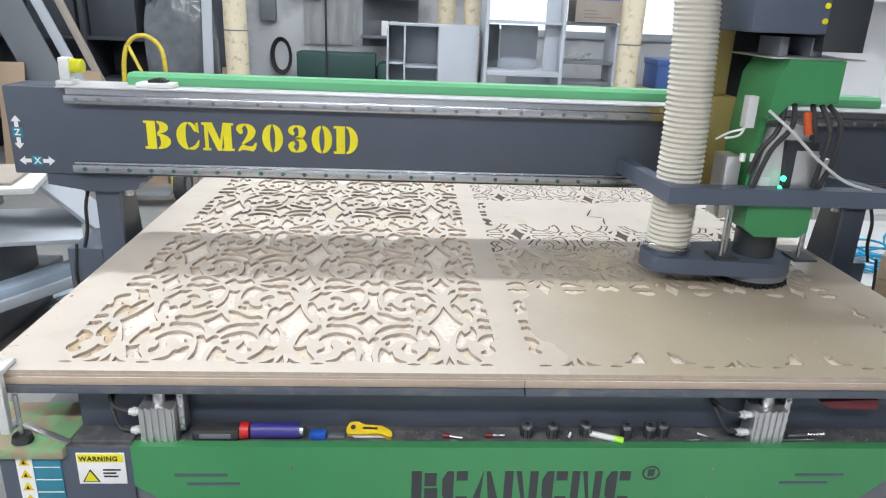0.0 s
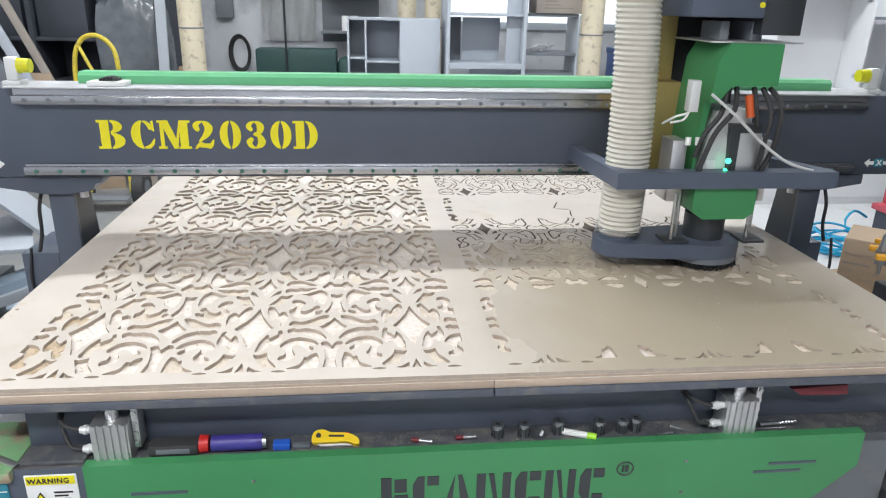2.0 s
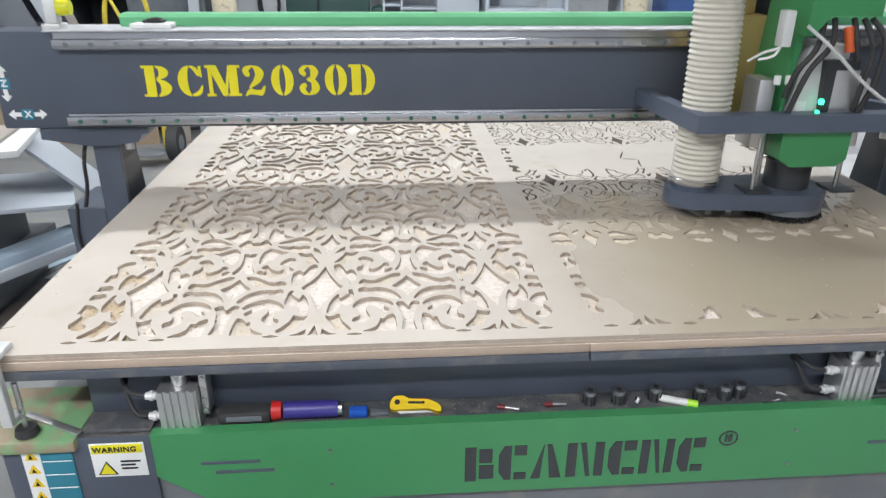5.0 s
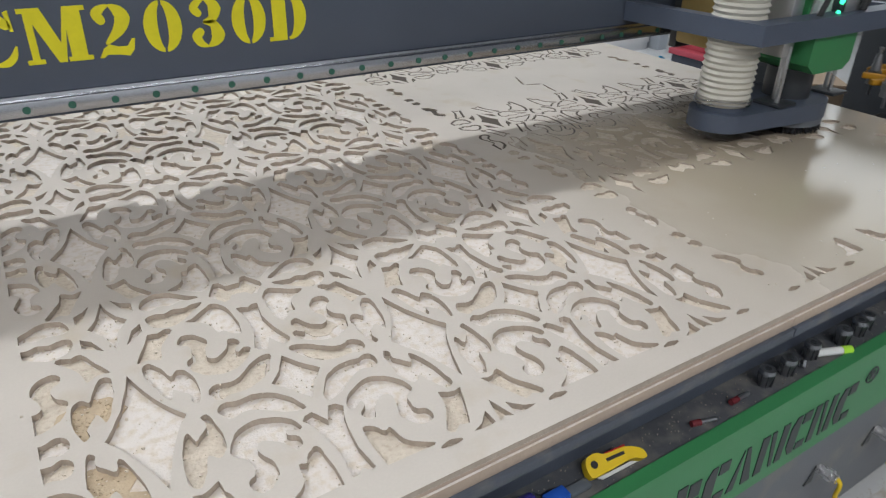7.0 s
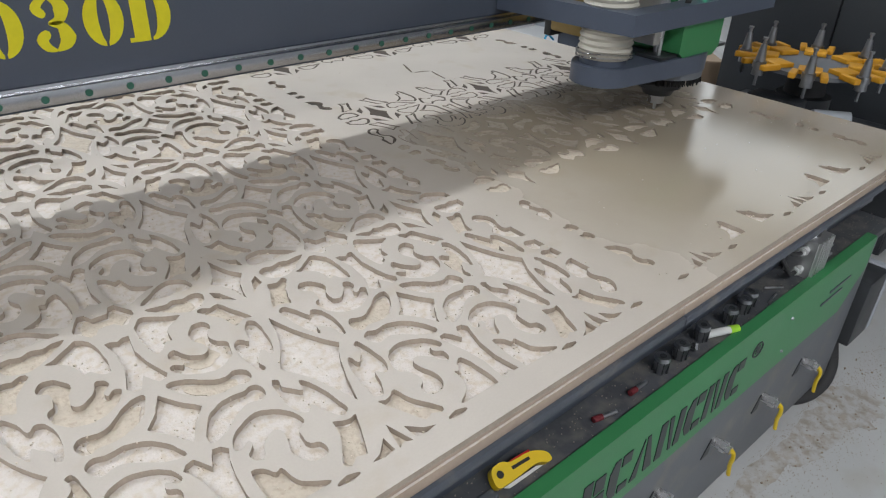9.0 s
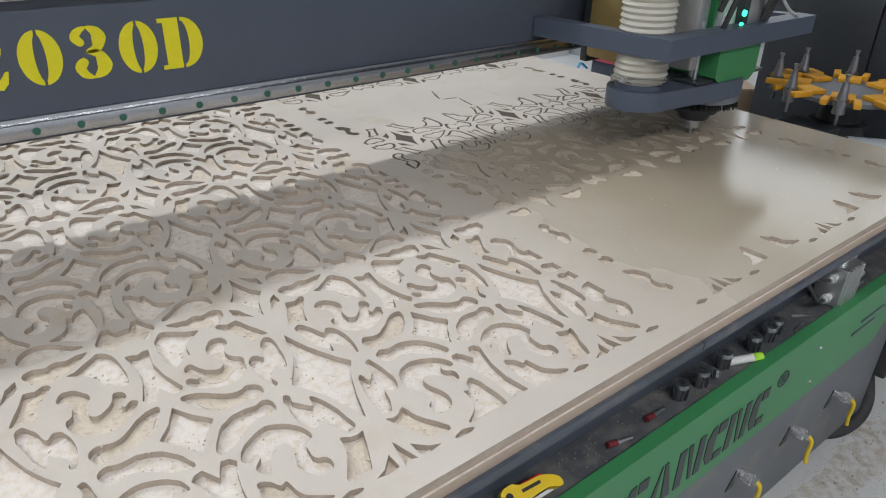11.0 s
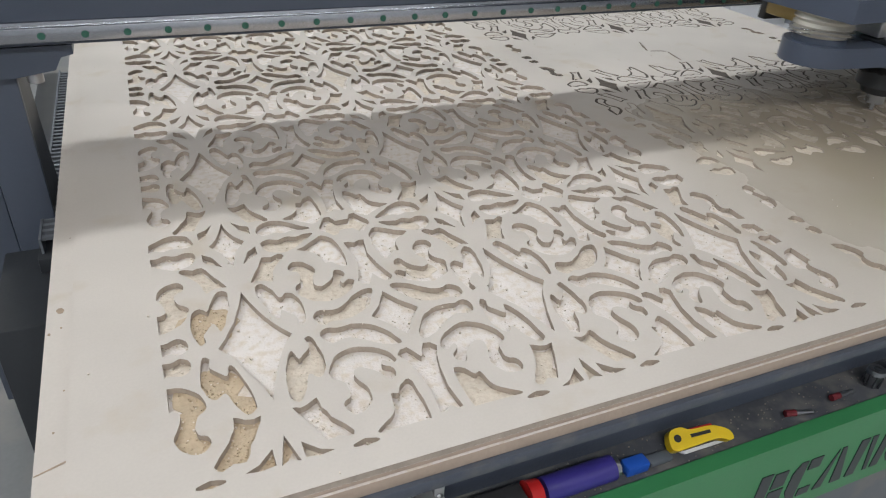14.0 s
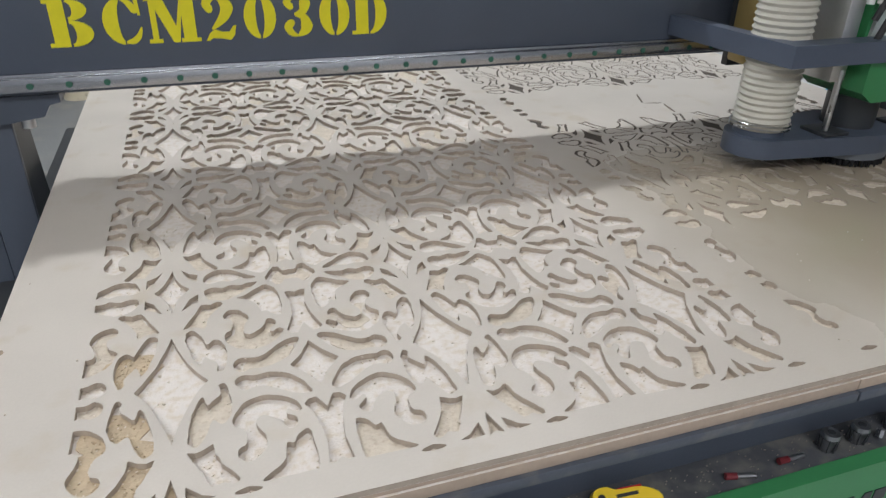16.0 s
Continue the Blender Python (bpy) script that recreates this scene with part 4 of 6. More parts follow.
marker = thing("marker_pen", "white marker pen with a lime green cap", "pen", (0.868, -0.060, LZ + 0.0095))
marker.rotation_euler = (0, 0, radians(-22))
bm = bmesh.new()
tube(bm, (-0.045, 0, 0), (0.02, 0, 0), 0.009, seg=16)
part("pen_body", bm, "white_plastic", marker)
bm = bmesh.new()
tube(bm, (0.0202, 0, 0), (0.044, 0, 0), 0.0098, 0.009, seg=16)
part("pen_cap", bm, "lime", marker)


def router_bit(x, y, turn, colour):
    t = thing("router_bit", "small router bit with a red head on the ledge", "drill bit", (x, y, LZ + 0.008), group="router bits")
    t.rotation_euler = (0, 0, radians(turn))
    bm = bmesh.new()
    tube(bm, (-0.020, 0, 0), (0.0, 0, 0), 0.0062, seg=10)
    part("cutter", bm, colour, t)
    bm = bmesh.new()
    tube(bm, (0, 0, 0), (0.034, 0, 0), 0.0045, seg=10)
    part("shank", bm, "steel", t)


router_bit(0.445, -0.055, -15, "red_dark")
router_bit(0.560, -0.050, 0, "red_dark")
bm = bmesh.new()
tube(bm, (0.765, -0.055, LZ + 0.006), (0.772, -0.05, LZ + 0.018), 0.007, seg=6)
single("hex_nut", bm, "steel", "small steel nut on the ledge", "nut")
for x, y, turn, r, n in ((1.43, -0.045, 4, 0.0085, 0.115), (1.40, -0.062, 1, 0.004, 0.09), (1.10, -0.065, 8, 0.003, 0.05), (1.15, -0.045, -35, 0.003, 0.05)):
    t = thing("drill_bit", "steel twist drill lying on the ledge", "drill bit", (x, y, LZ + r))
    t.rotation_euler = (0, 0, radians(turn))
    bm = bmesh.new()
    tube(bm, (-n * 0.5, 0, 0), (0, 0, 0), r, seg=12)
    part("shank", bm, "steel", t)
    bm = bmesh.new()
    for k in range(12):
        a = n * 0.5 * k / 12
        tube(bm, (a, 0, 0), (a + n * 0.5 / 12 * 0.8, 0, 0), r * (0.95 if k % 2 else 0.65), r * (0.65 if k % 2 else 0.95), 10)
    part("flute", bm, "steel", t)
bm = bmesh.new()
prism(bm, [(1.45, 0.757), (1.61, 0.765), (1.615, 0.735), (1.48, 0.738)], "y", -0.018, -0.001)
single("red_rag", bm, "red_dark", "red plastic flap hanging under the bed", "flap")

# all that stands on the ledge
ON_LEDGE = ("stop_cylinder", "collet", "utility_knife", "sealant_gun_tube", "sanding_block", "clear_cap", "marker_pen", "router_bit", "hex_nut", "drill_bit")
for ob in list(scene.objects):
    if ob.parent is None and ob.name.split(".")[0] in ON_LEDGE:
        ob.location += Vector((0, 0.028, -0.012))
# ---- gantry: its own space has y = 0 at the beam's front face ----
GX0, GX1 = -1.13, 2.47
gantry = thing("gantry", "dark grey steel router gantry with rails and a green top cover", "machine")
bm = bmesh.new()
box(bm, GX0, GX1, 0.0, 0.17, 1.085, 1.405, bevel=0.006)
part("beam", bm, "paint_dark", gantry)
for zz, nm in ((1.352, "upper_rail"), (1.100, "lower_rail")):
    bm = bmesh.new()
    box(bm, -0.905, 2.28, -0.012, -0.0005, zz - 0.004, zz + (0.0525 if nm == "upper_rail" else 0.036), bevel=0.001)
    box(bm, -0.905, 2.28, -0.034, -0.0125, zz, zz + 0.030, bevel=0.004)
    rail = part(nm, bm, "rail", gantry, "bright steel linear rail")
    bm = bmesh.new()
    tube(bm, (0, -0.0343, 0), (0, -0.0358, 0), 0.0075, 0.0075, 10)
    first = part("bolt_cap", bm, "cap_green" if nm == "lower_rail" else "grey_dark", rail)
    first.location = (-0.862, 0, zz + 0.014)
    for i in range(1, 39):
        o = new("bolt_cap", first.data)
        o.parent, o.location = rail, (-0.862 + 0.08 * i, 0, zz + 0.014)
bm = bmesh.new()
box(bm, -0.93, 2.3, -0.030, 0.172, 1.4055, 1.4105, bevel=0.001)
part("top_plate", bm, "alu_dusty", gantry, "brushed pale metal top plate")
bm = bmesh.new()
prism(bm, [(0.09, 1.411), (0.09, 1.44), (0.105, 1.452), (0.17, 1.452), (0.17, 1.411)], "x", -0.72, 2.19)
part("cable_cover", bm, "green_pale", gantry, "bright green cable cover on the beam")
bm = bmesh.new()
box(bm, -0.66, -0.53, 0.0, 0.075, 1.411, 1.428, bevel=0.003)
pad = part("plastic_block", bm, "white_plastic", gantry)
bm = bmesh.new()
for i in range(6):
    box(bm, -0.62 + i * 0.011, -0.612 + i * 0.011, 0.012, 0.062, 1.4285, 1.4285 + 0.012 * math.sin((i + 1) * 0.45) + 0.004, bevel=0.002)
part("chain_end", bm, "rubber", pad)
for bx, flip in ((-0.92, 1), (2.33, -1)):
    bm = bmesh.new()
    box(bm, bx - 0.03, bx + 0.03, 0.02, 0.09, 1.4055, 1.425, bevel=0.004)
    box(bm, bx - 0.02, bx + 0.02, 0.035, 0.075, 1.4255, 1.505, bevel=0.006)
    hold = part("lamp_bracket", bm, "alu_white", gantry)
    bm = bmesh.new()
    tube(bm, (bx + flip * 0.021, 0.055, 1.475), (bx + flip * 0.060, 0.055, 1.475), 0.027, 0.024, 20)
    part("beacon_lens", bm, "yellow_lens", hold, "clear yellow beacon lens")
# legs
for lx, s in ((-0.82, 1), (2.15, -1)):
    bm = bmesh.new()
    prism(bm, [(lx - s * 0.20, 1.083), (lx - s * 0.20, 1.045), (lx - s * 0.045, 1.02), (lx + s * 0.045, 1.02), (lx + s * 0.125, 1.032), (lx + s * 0.140, 1.058), (lx + s * 0.165, 1.064), (lx + s * 0.165, 1.083)], "y", 0.005, 0.165)
    part("gusset", bm, "paint_dark", gantry)
    bm = bmesh.new()
    box(bm, lx - 0.045, lx + 0.045, 0.03, 0.05, 0.16, 1.019, bevel=0.003)
    part("leg_plate", bm, "paint_dark", gantry)
    bm = bmesh.new()
    prism(bm, [(0.051, 1.019), (0.19, 1.019), (0.26, 0.60), (0.26, 0.16), (0.051, 0.16)], "x", lx + s * 0.025, lx + s * 0.043)
    part("leg_web", bm, "paint_black", gantry)
    bm = bmesh.new()
    wide = 0.18 if s > 0 else 0.10
    box(bm, min(lx - s * wide, lx - s * 0.0455), max(lx - s * wide, lx - s * 0.0455), 0.03, 0.3, 0.16, 0.78, bevel=0.004)
    part("carriage_box", bm, "paint_dark", gantry)
    bm = bmesh.new()
    pipe(bm, [(lx - s * 0.12, 0.05, 0.78), (lx - s * 0.10, 0.05, 0.86), (lx - s * 0.09, 0.04, 0.95), (lx - s * 0.08, 0.06, 1.02)], 0.007)
    pipe(bm, [(lx - s * 0.15, 0.03, 0.60), (lx - s * 0.155, 0.025, 0.68), (lx - s * 0.14, 0.03, 0.80)], 0.006)
    part("leg_cable", bm, "rubber", gantry)
    bm = bmesh.new()
    tube(bm, (lx + s * 0.08, 0.04, 1.035), (lx + s * 0.08, 0.04, 1.0), 0.016, seg=12)
    part("stop_bolt", bm, "alu", gantry)

# model lettering, stencil-cut
yt = -0.0015
CELLS = (("B", -0.636, 0.084), ("C", -0.530, 0.082), ("M", -0.428, 0.098), ("2", -0.312, 0.074), ("0", -0.218, 0.076), ("3", -0.124, 0.070), ("0", -0.036, 0.076), ("D", 0.056, 0.078))


def plate_mark(name, x, z, polys):
    """A stencilled character out of flat painted pieces."""
    bm = bmesh.new()
    for poly in polys:
        prism(bm, [(x + p, z + q) for p, q in poly], "y", yt - 0.0002, yt + 0.0008)
    link(name, bm, "yellow", gantry)


def half_ring(w, h, side, inner, gap=0.0025, n=16):
    """The left (-1) or right (1) half of a heavy oval with a narrow eye."""
    out, back = [], []
    for i in range(n + 1):
        a = -math.pi / 2 + math.pi * i / n
        out.append((w / 2 + side * max(gap, w / 2 * math.cos(a)), h / 2 + h / 2 * math.sin(a)))
        back.append((w / 2 + side * max(gap, inner * math.cos(a)), h / 2 + h * 0.43 * math.sin(a)))
    return out + back[::-1]


def round_mark(ch, x, w, h=0.104, z=1.190):
    if ch == "0":
        polys = [half_ring(w, h, -1, 0.010), half_ring(w, h, 1, 0.010)]
    elif ch == "C":
        polys = [half_ring(w * 1.05, h, -1, 0.010),
                 band([(w * 0.56, h - 0.004), (w * 0.70, h - 0.010), (w * 0.86, h * 0.74)], [0.003, 0.006, 0.009], 4, 1.0),
                 [(w - 0.011, h - 0.004), (w - 0.002, h - 0.001), (w, h * 0.62), (w - 0.006, h * 0.62)],
                 band([(w * 0.57, 0.005), (w * 0.74, 0.008), (w * 0.88, 0.018), (w - 0.002, 0.036)], [0.004, 0.007, 0.006, 0.002], 4, 1.0)]
    elif ch == "2":
        polys = [band([(0.016, h * 0.70), (0.010, h * 0.82), (0.018, h - 0.010), (w * 0.42, h - 0.004)], [0.009, 0.010, 0.008, 0.003], 4, 1.0),
                 band([(w * 0.49, h - 0.004), (w * 0.66, h - 0.014), (w * 0.76, h * 0.72), (w * 0.62, h * 0.50), (w * 0.28, h * 0.27)], [0.003, 0.011, 0.015, 0.011, 0.003], 5, 1.0),
                 [(0.002, 0), (0.012, 0.018), (0.024, 0.026), (w * 0.55, 0.020), (w * 0.78, 0.020), (w * 0.92, 0.034), (w, 0.034), (w * 0.94, 0.012), (w * 0.80, 0.0), (w * 0.55, 0.004), (0.018, 0.006), (0.010, 0)]]
    else:
        polys = [band([(w * 0.50, h - 0.004), (w * 0.68, h - 0.012), (w * 0.76, h * 0.76), (w * 0.66, h * 0.58), (w * 0.42, h * 0.53)], [0.003, 0.010, 0.014, 0.009, 0.003], 5, 1.0),
                 band([(w * 0.42, h * 0.51), (w * 0.68, h * 0.46), (w * 0.79, h * 0.26), (w * 0.70, 0.014), (w * 0.50, 0.004)], [0.003, 0.009, 0.015, 0.011, 0.003], 5, 1.0),
                 band([(w * 0.43, h - 0.004), (0.018, h - 0.010), (0.010, h * 0.80), (0.018, h * 0.70)], [0.003, 0.007, 0.009, 0.008], 4, 1.0),
                 band([(w * 0.43, 0.004), (0.017, 0.011), (0.010, h * 0.24), (0.018, h * 0.33)], [0.003, 0.008, 0.010, 0.009], 4, 1.0)]
    plate_mark("character_c" if ch == "C" else "numeral", x, z, polys)


def letter_m(x, w, h=0.104, z=1.190):
    bm = bmesh.new()
    t, s = 0.009, 0.009
    poly = [(-s, 0), (s + 0.012, 0), (s + 0.012, t), (0.013, t), (0.013, h * 0.72), (w * 0.46, 0), (w * 0.60, 0.0), (w * 0.70, h * 0.60), (w * 0.70, t), (w * 0.64, t), (w * 0.64, 0), (w + s, 0), (w + s, t), (w, t), (w, h - t), (w + s, h - t), (w + s, h), (w * 0.70, h), (w * 0.56, h * 0.36), (w * 0.30, h), (-s, h), (-s, h - t), (0, h - t), (0, t), (-s, t)]
    prism(bm, [(x + p, z + q) for p, q in poly], "y", yt - 0.0002, yt + 0.0008)
    link("character_m", bm, "yellow", gantry)


def letter_b(x, w, h=0.104, z=1.190, one=False):
    bm = bmesh.new()
    prism(bm, [(x - 0.010, z), (x + 0.032, z), (x + 0.032, z + h), (x - 0.010, z + h), (x - 0.010, z + h - 0.009), (x, z + h - 0.009), (x, z + 0.009), (x - 0.010, z + 0.009)], "y", yt - 0.0002, yt + 0.0008)
    for z0, hh, r, eye in ((z, h, 0.043, 0.014),) if one else ((z, 0.058, 0.047, 0.011), (z + 0.0575, 0.0465, 0.041, 0.010)):
        turns = [-math.pi / 2 + math.pi * k / 14 for k in range(15)]
        outer = [(x + 0.037 + r * math.cos(a), z0 + hh / 2 + hh / 2 * math.sin(a)) for a in turns]
        inner = [(x + 0.037 + eye * math.cos(a), z0 + hh / 2 + (hh / 2 - 0.007) * math.sin(a)) for a in turns]
        prism(bm, outer + inner[::-1], "y", yt - 0.0002, yt + 0.0008)
    link("character_d" if one else "character_b", bm, "yellow", gantry)


for ch, gx, gw in CELLS:
    letter_b(gx, gw, one=ch == "D") if ch in "BD" else letter_m(gx, gw) if ch == "M" else round_mark(ch, gx, gw)

# axis arrows on the beam's end
def arrow(bm, x, z, dx, dz, n=0.042):
    p = Vector((dz, -dx))
    d = Vector((dx, dz))
    o = Vector((x, z))
    pts = [o + p * 0.007, o + p * 0.007 + d * n * 0.5, o + p * 0.017 + d * n * 0.5, o + d * n, o - p * 0.017 + d * n * 0.5, o - p * 0.007 + d * n * 0.5, o - p * 0.007]
    prism(bm, [(q.x, q.y) for q in pts], "y", -0.002, -0.0003)


for ax, ch, az, pair in ((-1.098, "Z", 1.238, ((0, 0.019, 0, 1), (0, -0.019, 0, -1))), (-1.043, "X", 1.134, ((0.021, 0, 1, 0), (-0.021, 0, -1, 0))), (2.40, "X", 1.134, ((0.021, 0, 1, 0), (-0.021, 0, -1, 0)))):
    axis_mark = bpart("axis_sticker", "teal", gantry, (ax - 0.019, ax + 0.019, -0.0018, -0.0003, az - 0.018, az + 0.018), bevel=0.0003, label="teal axis sticker with white arrows")
    for ox, oz, dx, dz in pair:
        bm = bmesh.new()
        arrow(bm, ax + ox, az + oz, dx, dz)
        part("arrow", bm, "paper", axis_mark)
    lettering("axis_letter", ch, 0.032, "paper", axis_mark, pose(ax - 0.010, -0.0024, az - 0.010, 90), bold=0.001, depth=0.0004)

# ---- spindle head: its own space has x = 0 on the spindle, y = 0 at the beam's front face ----
head = thing("router_carriage", "green and grey spindle carriage on the gantry", "machine")
bm = bmesh.new()
box(bm, -0.24, 0.17, -0.066, -0.038, 1.06, 1.95, bevel=0.004)
part("back_plate", bm, "paint_black", head)
bm = bmesh.new()
box(bm, -0.25, -0.085, -0.20, -0.068, 1.08, 1.47, bevel=0.010)
part("slide_block", bm, "brass", head, "dull brass coloured slide block")
bm = bmesh.new()
box(bm, -0.24, -0.115, -0.16, -0.067, 1.471, 2.0, bevel=0.006)
part("column", bm, "brass", head)
for bz in (1.14, 1.27, 1.40):
    bm = bmesh.new()
    tube(bm, (-0.20, -0.2005, bz), (-0.20, -0.207, bz), 0.009, seg=10)
    part("bolt", bm, "paint_black", head)
bm = bmesh.new()
box(bm, -0.19, 0.05, -0.42, -0.067, 1.69, 2.1, bevel=0.008)
part("motor_cover", bm, "paint_bracket", head, "dark blue-grey motor cover")
bpart("side_cover", "paint_black", head, (0.051, 0.185, -0.41, -0.07, 1.64, 2.1))
for i in range(3):
    bm = bmesh.new()
    tube(bm, (0.035, -0.421, 1.73 + i * 0.045), (0.035, -0.424, 1.73 + i * 0.045), 0.009, seg=14)
    part("cover_plug", bm, "yellow", head)
# bracket frame that carries the hose
bm = bmesh.new()
prism(bm, [(-0.425, -0.005), (-0.375, -0.005), (-0.345, -0.40), (0.385, -0.40), (0.385, -0.46), (-0.385, -0.46)], "z", 1.150, 1.205)
prism(bm, [(0.340, -0.3995), (0.385, -0.3995), (0.22, -0.005), (0.18, -0.005)], "z", 1.152, 1.203)
part("hose_bracket", bm, "paint_bracket", head, "blue-grey bent steel hose bracket")

spindle = thing("spindle", "green covered spindle with cables and a black nose", "spindle")
bm = bmesh.new()
prism(bm, [(-0.088, 1.560), (-0.056, 1.615), (0.122, 1.615), (0.122, 1.485), (-0.030, 1.485), (-0.072, 1.43), (-0.098, 1.43)], "y", -0.44, -0.20)
part("upper_cover", bm, "green", spindle, "green angular upper cover")
bm = bmesh.new()
prism(bm, [(-0.098, 1.4295), (-0.073, 1.4295), (-0.100, 1.2), (-0.112, 1.15)], "y", -0.40, -0.20)
part("side_cover", bm, "green", spindle)
bm = bmesh.new()
prism(bm, [(-0.105, 1.145), (-0.105, 1.065), (-0.065, 1.037), (0.085, 1.037), (0.115, 1.06), (0.115, 1.145)], "y", -0.44, -0.22)
part("lower_cover", bm, "green", spindle, "green lower spindle cover")
bm = bmesh.new()
prism(bm, [(-0.06, 1.145), (-0.10, 1.145), (-0.05, 1.40), (0.075, 1.40), (0.09, 1.145)], "y", -0.40, -0.22)
part("spindle_body", bm, "alu_white", spindle, "pale cast spindle body")
bm = bmesh.new()
prism(bm, [(0.01, 1.17), (-0.005, 1.36), (0.10, 1.36), (0.12, 1.17)], "y", -0.425, -0.401)
part("connector_box", bm, "paint_black", spindle)
bpart("rating_plate", "alu", spindle, (0.03, 0.105, -0.428, -0.4255, 1.20, 1.33), bevel=0.0008)
bm = bmesh.new()
tube(bm, (0.0, -0.427, 1.238), (0.0, -0.433, 1.238), 0.009, seg=14)
tube(bm, (-0.006, -0.427, 1.207), (-0.006, -0.433, 1.207), 0.006, seg=14)
part("status_light", bm, "led_green", spindle, "glowing green status light")
bpart("code_label", "paper", spindle, (-0.062, -0.030, -0.4035, -0.4005, 1.205, 1.235), bevel=0)
bm = bmesh.new()
tube(bm, (0, -0.33, 1.034), (0, -0.33, 0.93), 0.070, seg=32)
tube(bm, (0, -0.33, 0.9295), (0, -0.33, 0.905), 0.056, 0.045, seg=32)
part("nose", bm, "paint_black", spindle, "black spindle nose")
bm = bmesh.new()
tube(bm, (0, -0.33, 0.9045), (0, -0.33, 0.875), 0.026, seg=20)
tube(bm, (0, -0.33, 0.8745), (0, -0.33, 0.852), 0.005, seg=10)
part("collet_nut", bm, "steel", spindle)
CABLES = [[(-0.03, -0.41, 1.475), (-0.06, -0.45, 1.40), (-0.10, -0.44, 1.33), (-0.115, -0.42, 1.25)],
          [(0.0, -0.41, 1.475), (-0.02, -0.455, 1.41), (-0.075, -0.455, 1.33), (-0.10, -0.43, 1.20)],
          [(0.06, -0.41, 1.475), (0.055, -0.45, 1.42), (0.075, -0.44, 1.36)],
          [(0.09, -0.41, 1.475), (0.105, -0.46, 1.40), (0.10, -0.455, 1.30), (0.105, -0.43, 1.21)],
          [(0.115, -0.41, 1.475), (0.135, -0.46, 1.42), (0.14, -0.45, 1.30), (0.12, -0.43, 1.20)]]
for pts in CABLES:
    bm = bmesh.new()
    pipe(bm, pts, 0.0085)
    part("cable", bm, "rubber", spindle)
bm = bmesh.new()
tube(bm, (0.035, -0.43, 1.455), (0.045, -0.445, 1.385), 0.013, seg=14)
part("orange_plug", bm, "orange", spindle, "orange cable plug")
bm = bmesh.new()
pipe(bm, [(-0.105, -0.455, 1.46), (-0.03, -0.475, 1.40), (0.08, -0.47, 1.31), (0.19, -0.46, 1.24), (0.30, -0.44, 1.207)], 0.005)
part("white_air_line", bm, "alu_white", spindle)
bm = bmesh.new()
pipe(bm, [(-0.14, -0.41, 1.46), (-0.155, -0.42, 1.40), (-0.19, -0.40, 1.38), (-0.215, -0.36, 1.35)], 0.004)
pipe(bm, [(-0.14, -0.41, 1.45), (-0.17, -0.43, 1.38), (-0.205, -0.40, 1.36)], 0.004)
part("thin_wires", bm, "white_plastic", spindle)
bpart("air_valve", "alu_white", spindle, (-0.165, -0.135, -0.44, -0.40, 1.40, 1.50))
for x0, x1 in ((-0.185, -0.135), (0.142, 0.165)):
    bpart("lift_cylinder", "alu", spindle, (x0, x1, -0.40, -0.30, 1.09, 1.30), bevel=0.003)
for gx in (-0.145, -0.11):
    bm = bmesh.new()
    tube(bm, (gx, -0.42, 1.29), (gx, -0.42, 1.315), 0.010, seg=12)
    part("air_fitting", bm, "white_plastic", spindle)
bm = bmesh.new()
box(bm, -0.12, 0.19, -0.43, -0.15, 1.6155, 1.6205, bevel=0.001)
part("top_plate", bm, "alu", spindle)
for gx, gw in ((-0.06, 0.03), (0.045, 0.04)):
    bpart("ball_screw_block", "grey_dark", spindle, (gx, gx + gw, -0.36, -0.22, 1.621, 1.679))

shoe = thing("dust_shoe", "blue-grey dust shoe with a black brush and ribbed hose", "dust shoe")
HX, HY = -0.316, -0.33


def pill(r0, r1, n=14):
    """Outline of a rounded plate from the hose to the spindle."""
    out = []
    for i in range(n + 1):
        a = math.pi / 2 + math.pi * i / n
        out.append((HX + r0 * math.cos(a), HY + r0 * math.sin(a)))
    for i in range(n + 1):
        a = -math.pi / 2 + math.pi * i / n
        out.append((r1 * math.cos(a), -0.33 + r1 * math.sin(a)))
    return out


bm = bmesh.new()
prism(bm, pill(0.088, 0.125), "z", 0.893, 0.945)
part("shoe_plate", bm, "paint_bracket", shoe)
bm = bmesh.new()
tube(bm, (0, -0.33, 0.8925), (0, -0.33, 0.872), 0.122, seg=36)
part("brush_holder", bm, "grey_dark", shoe)
bm = bmesh.new()
rng = random.Random(5)
for i in range(220):
    a = 2 * math.pi * i / 220
    r = 0.115 + rng.uniform(-0.008, 0.006)
    x, y = r * math.cos(a), -0.33 + r * math.sin(a)
    k = 1.02 + rng.uniform(-0.05, 0.06)
    tube(bm, (x, y, 0.8715), (x * k, -0.33 + (y + 0.33) * k, 0.851 + rng.uniform(0, 0.004)), 0.0040, 0.0022, 4)
part("brush", bm, "brush", shoe, "black bristle brush skirt")
bm = bmesh.new()
tube(bm, (HX, HY, 0.9455), (HX, HY, 0.985), 0.067, seg=28)
part("hose_collar", bm, "paint_bracket", shoe)
bm = bmesh.new()
for zc in (0.968, 0.978):
    prev = None
    for i in range(29):
        a = 2 * math.pi * i / 28
        p = (HX + 0.078 * math.cos(a), HY + 0.078 * math.sin(a), zc + 0.004 * math.sin(a * 2))
        if prev:
            tube(bm, prev, p, 0.0025, seg=5)
        prev = p
part("hose_clamp", bm, "steel", shoe, "wire hose clamp")
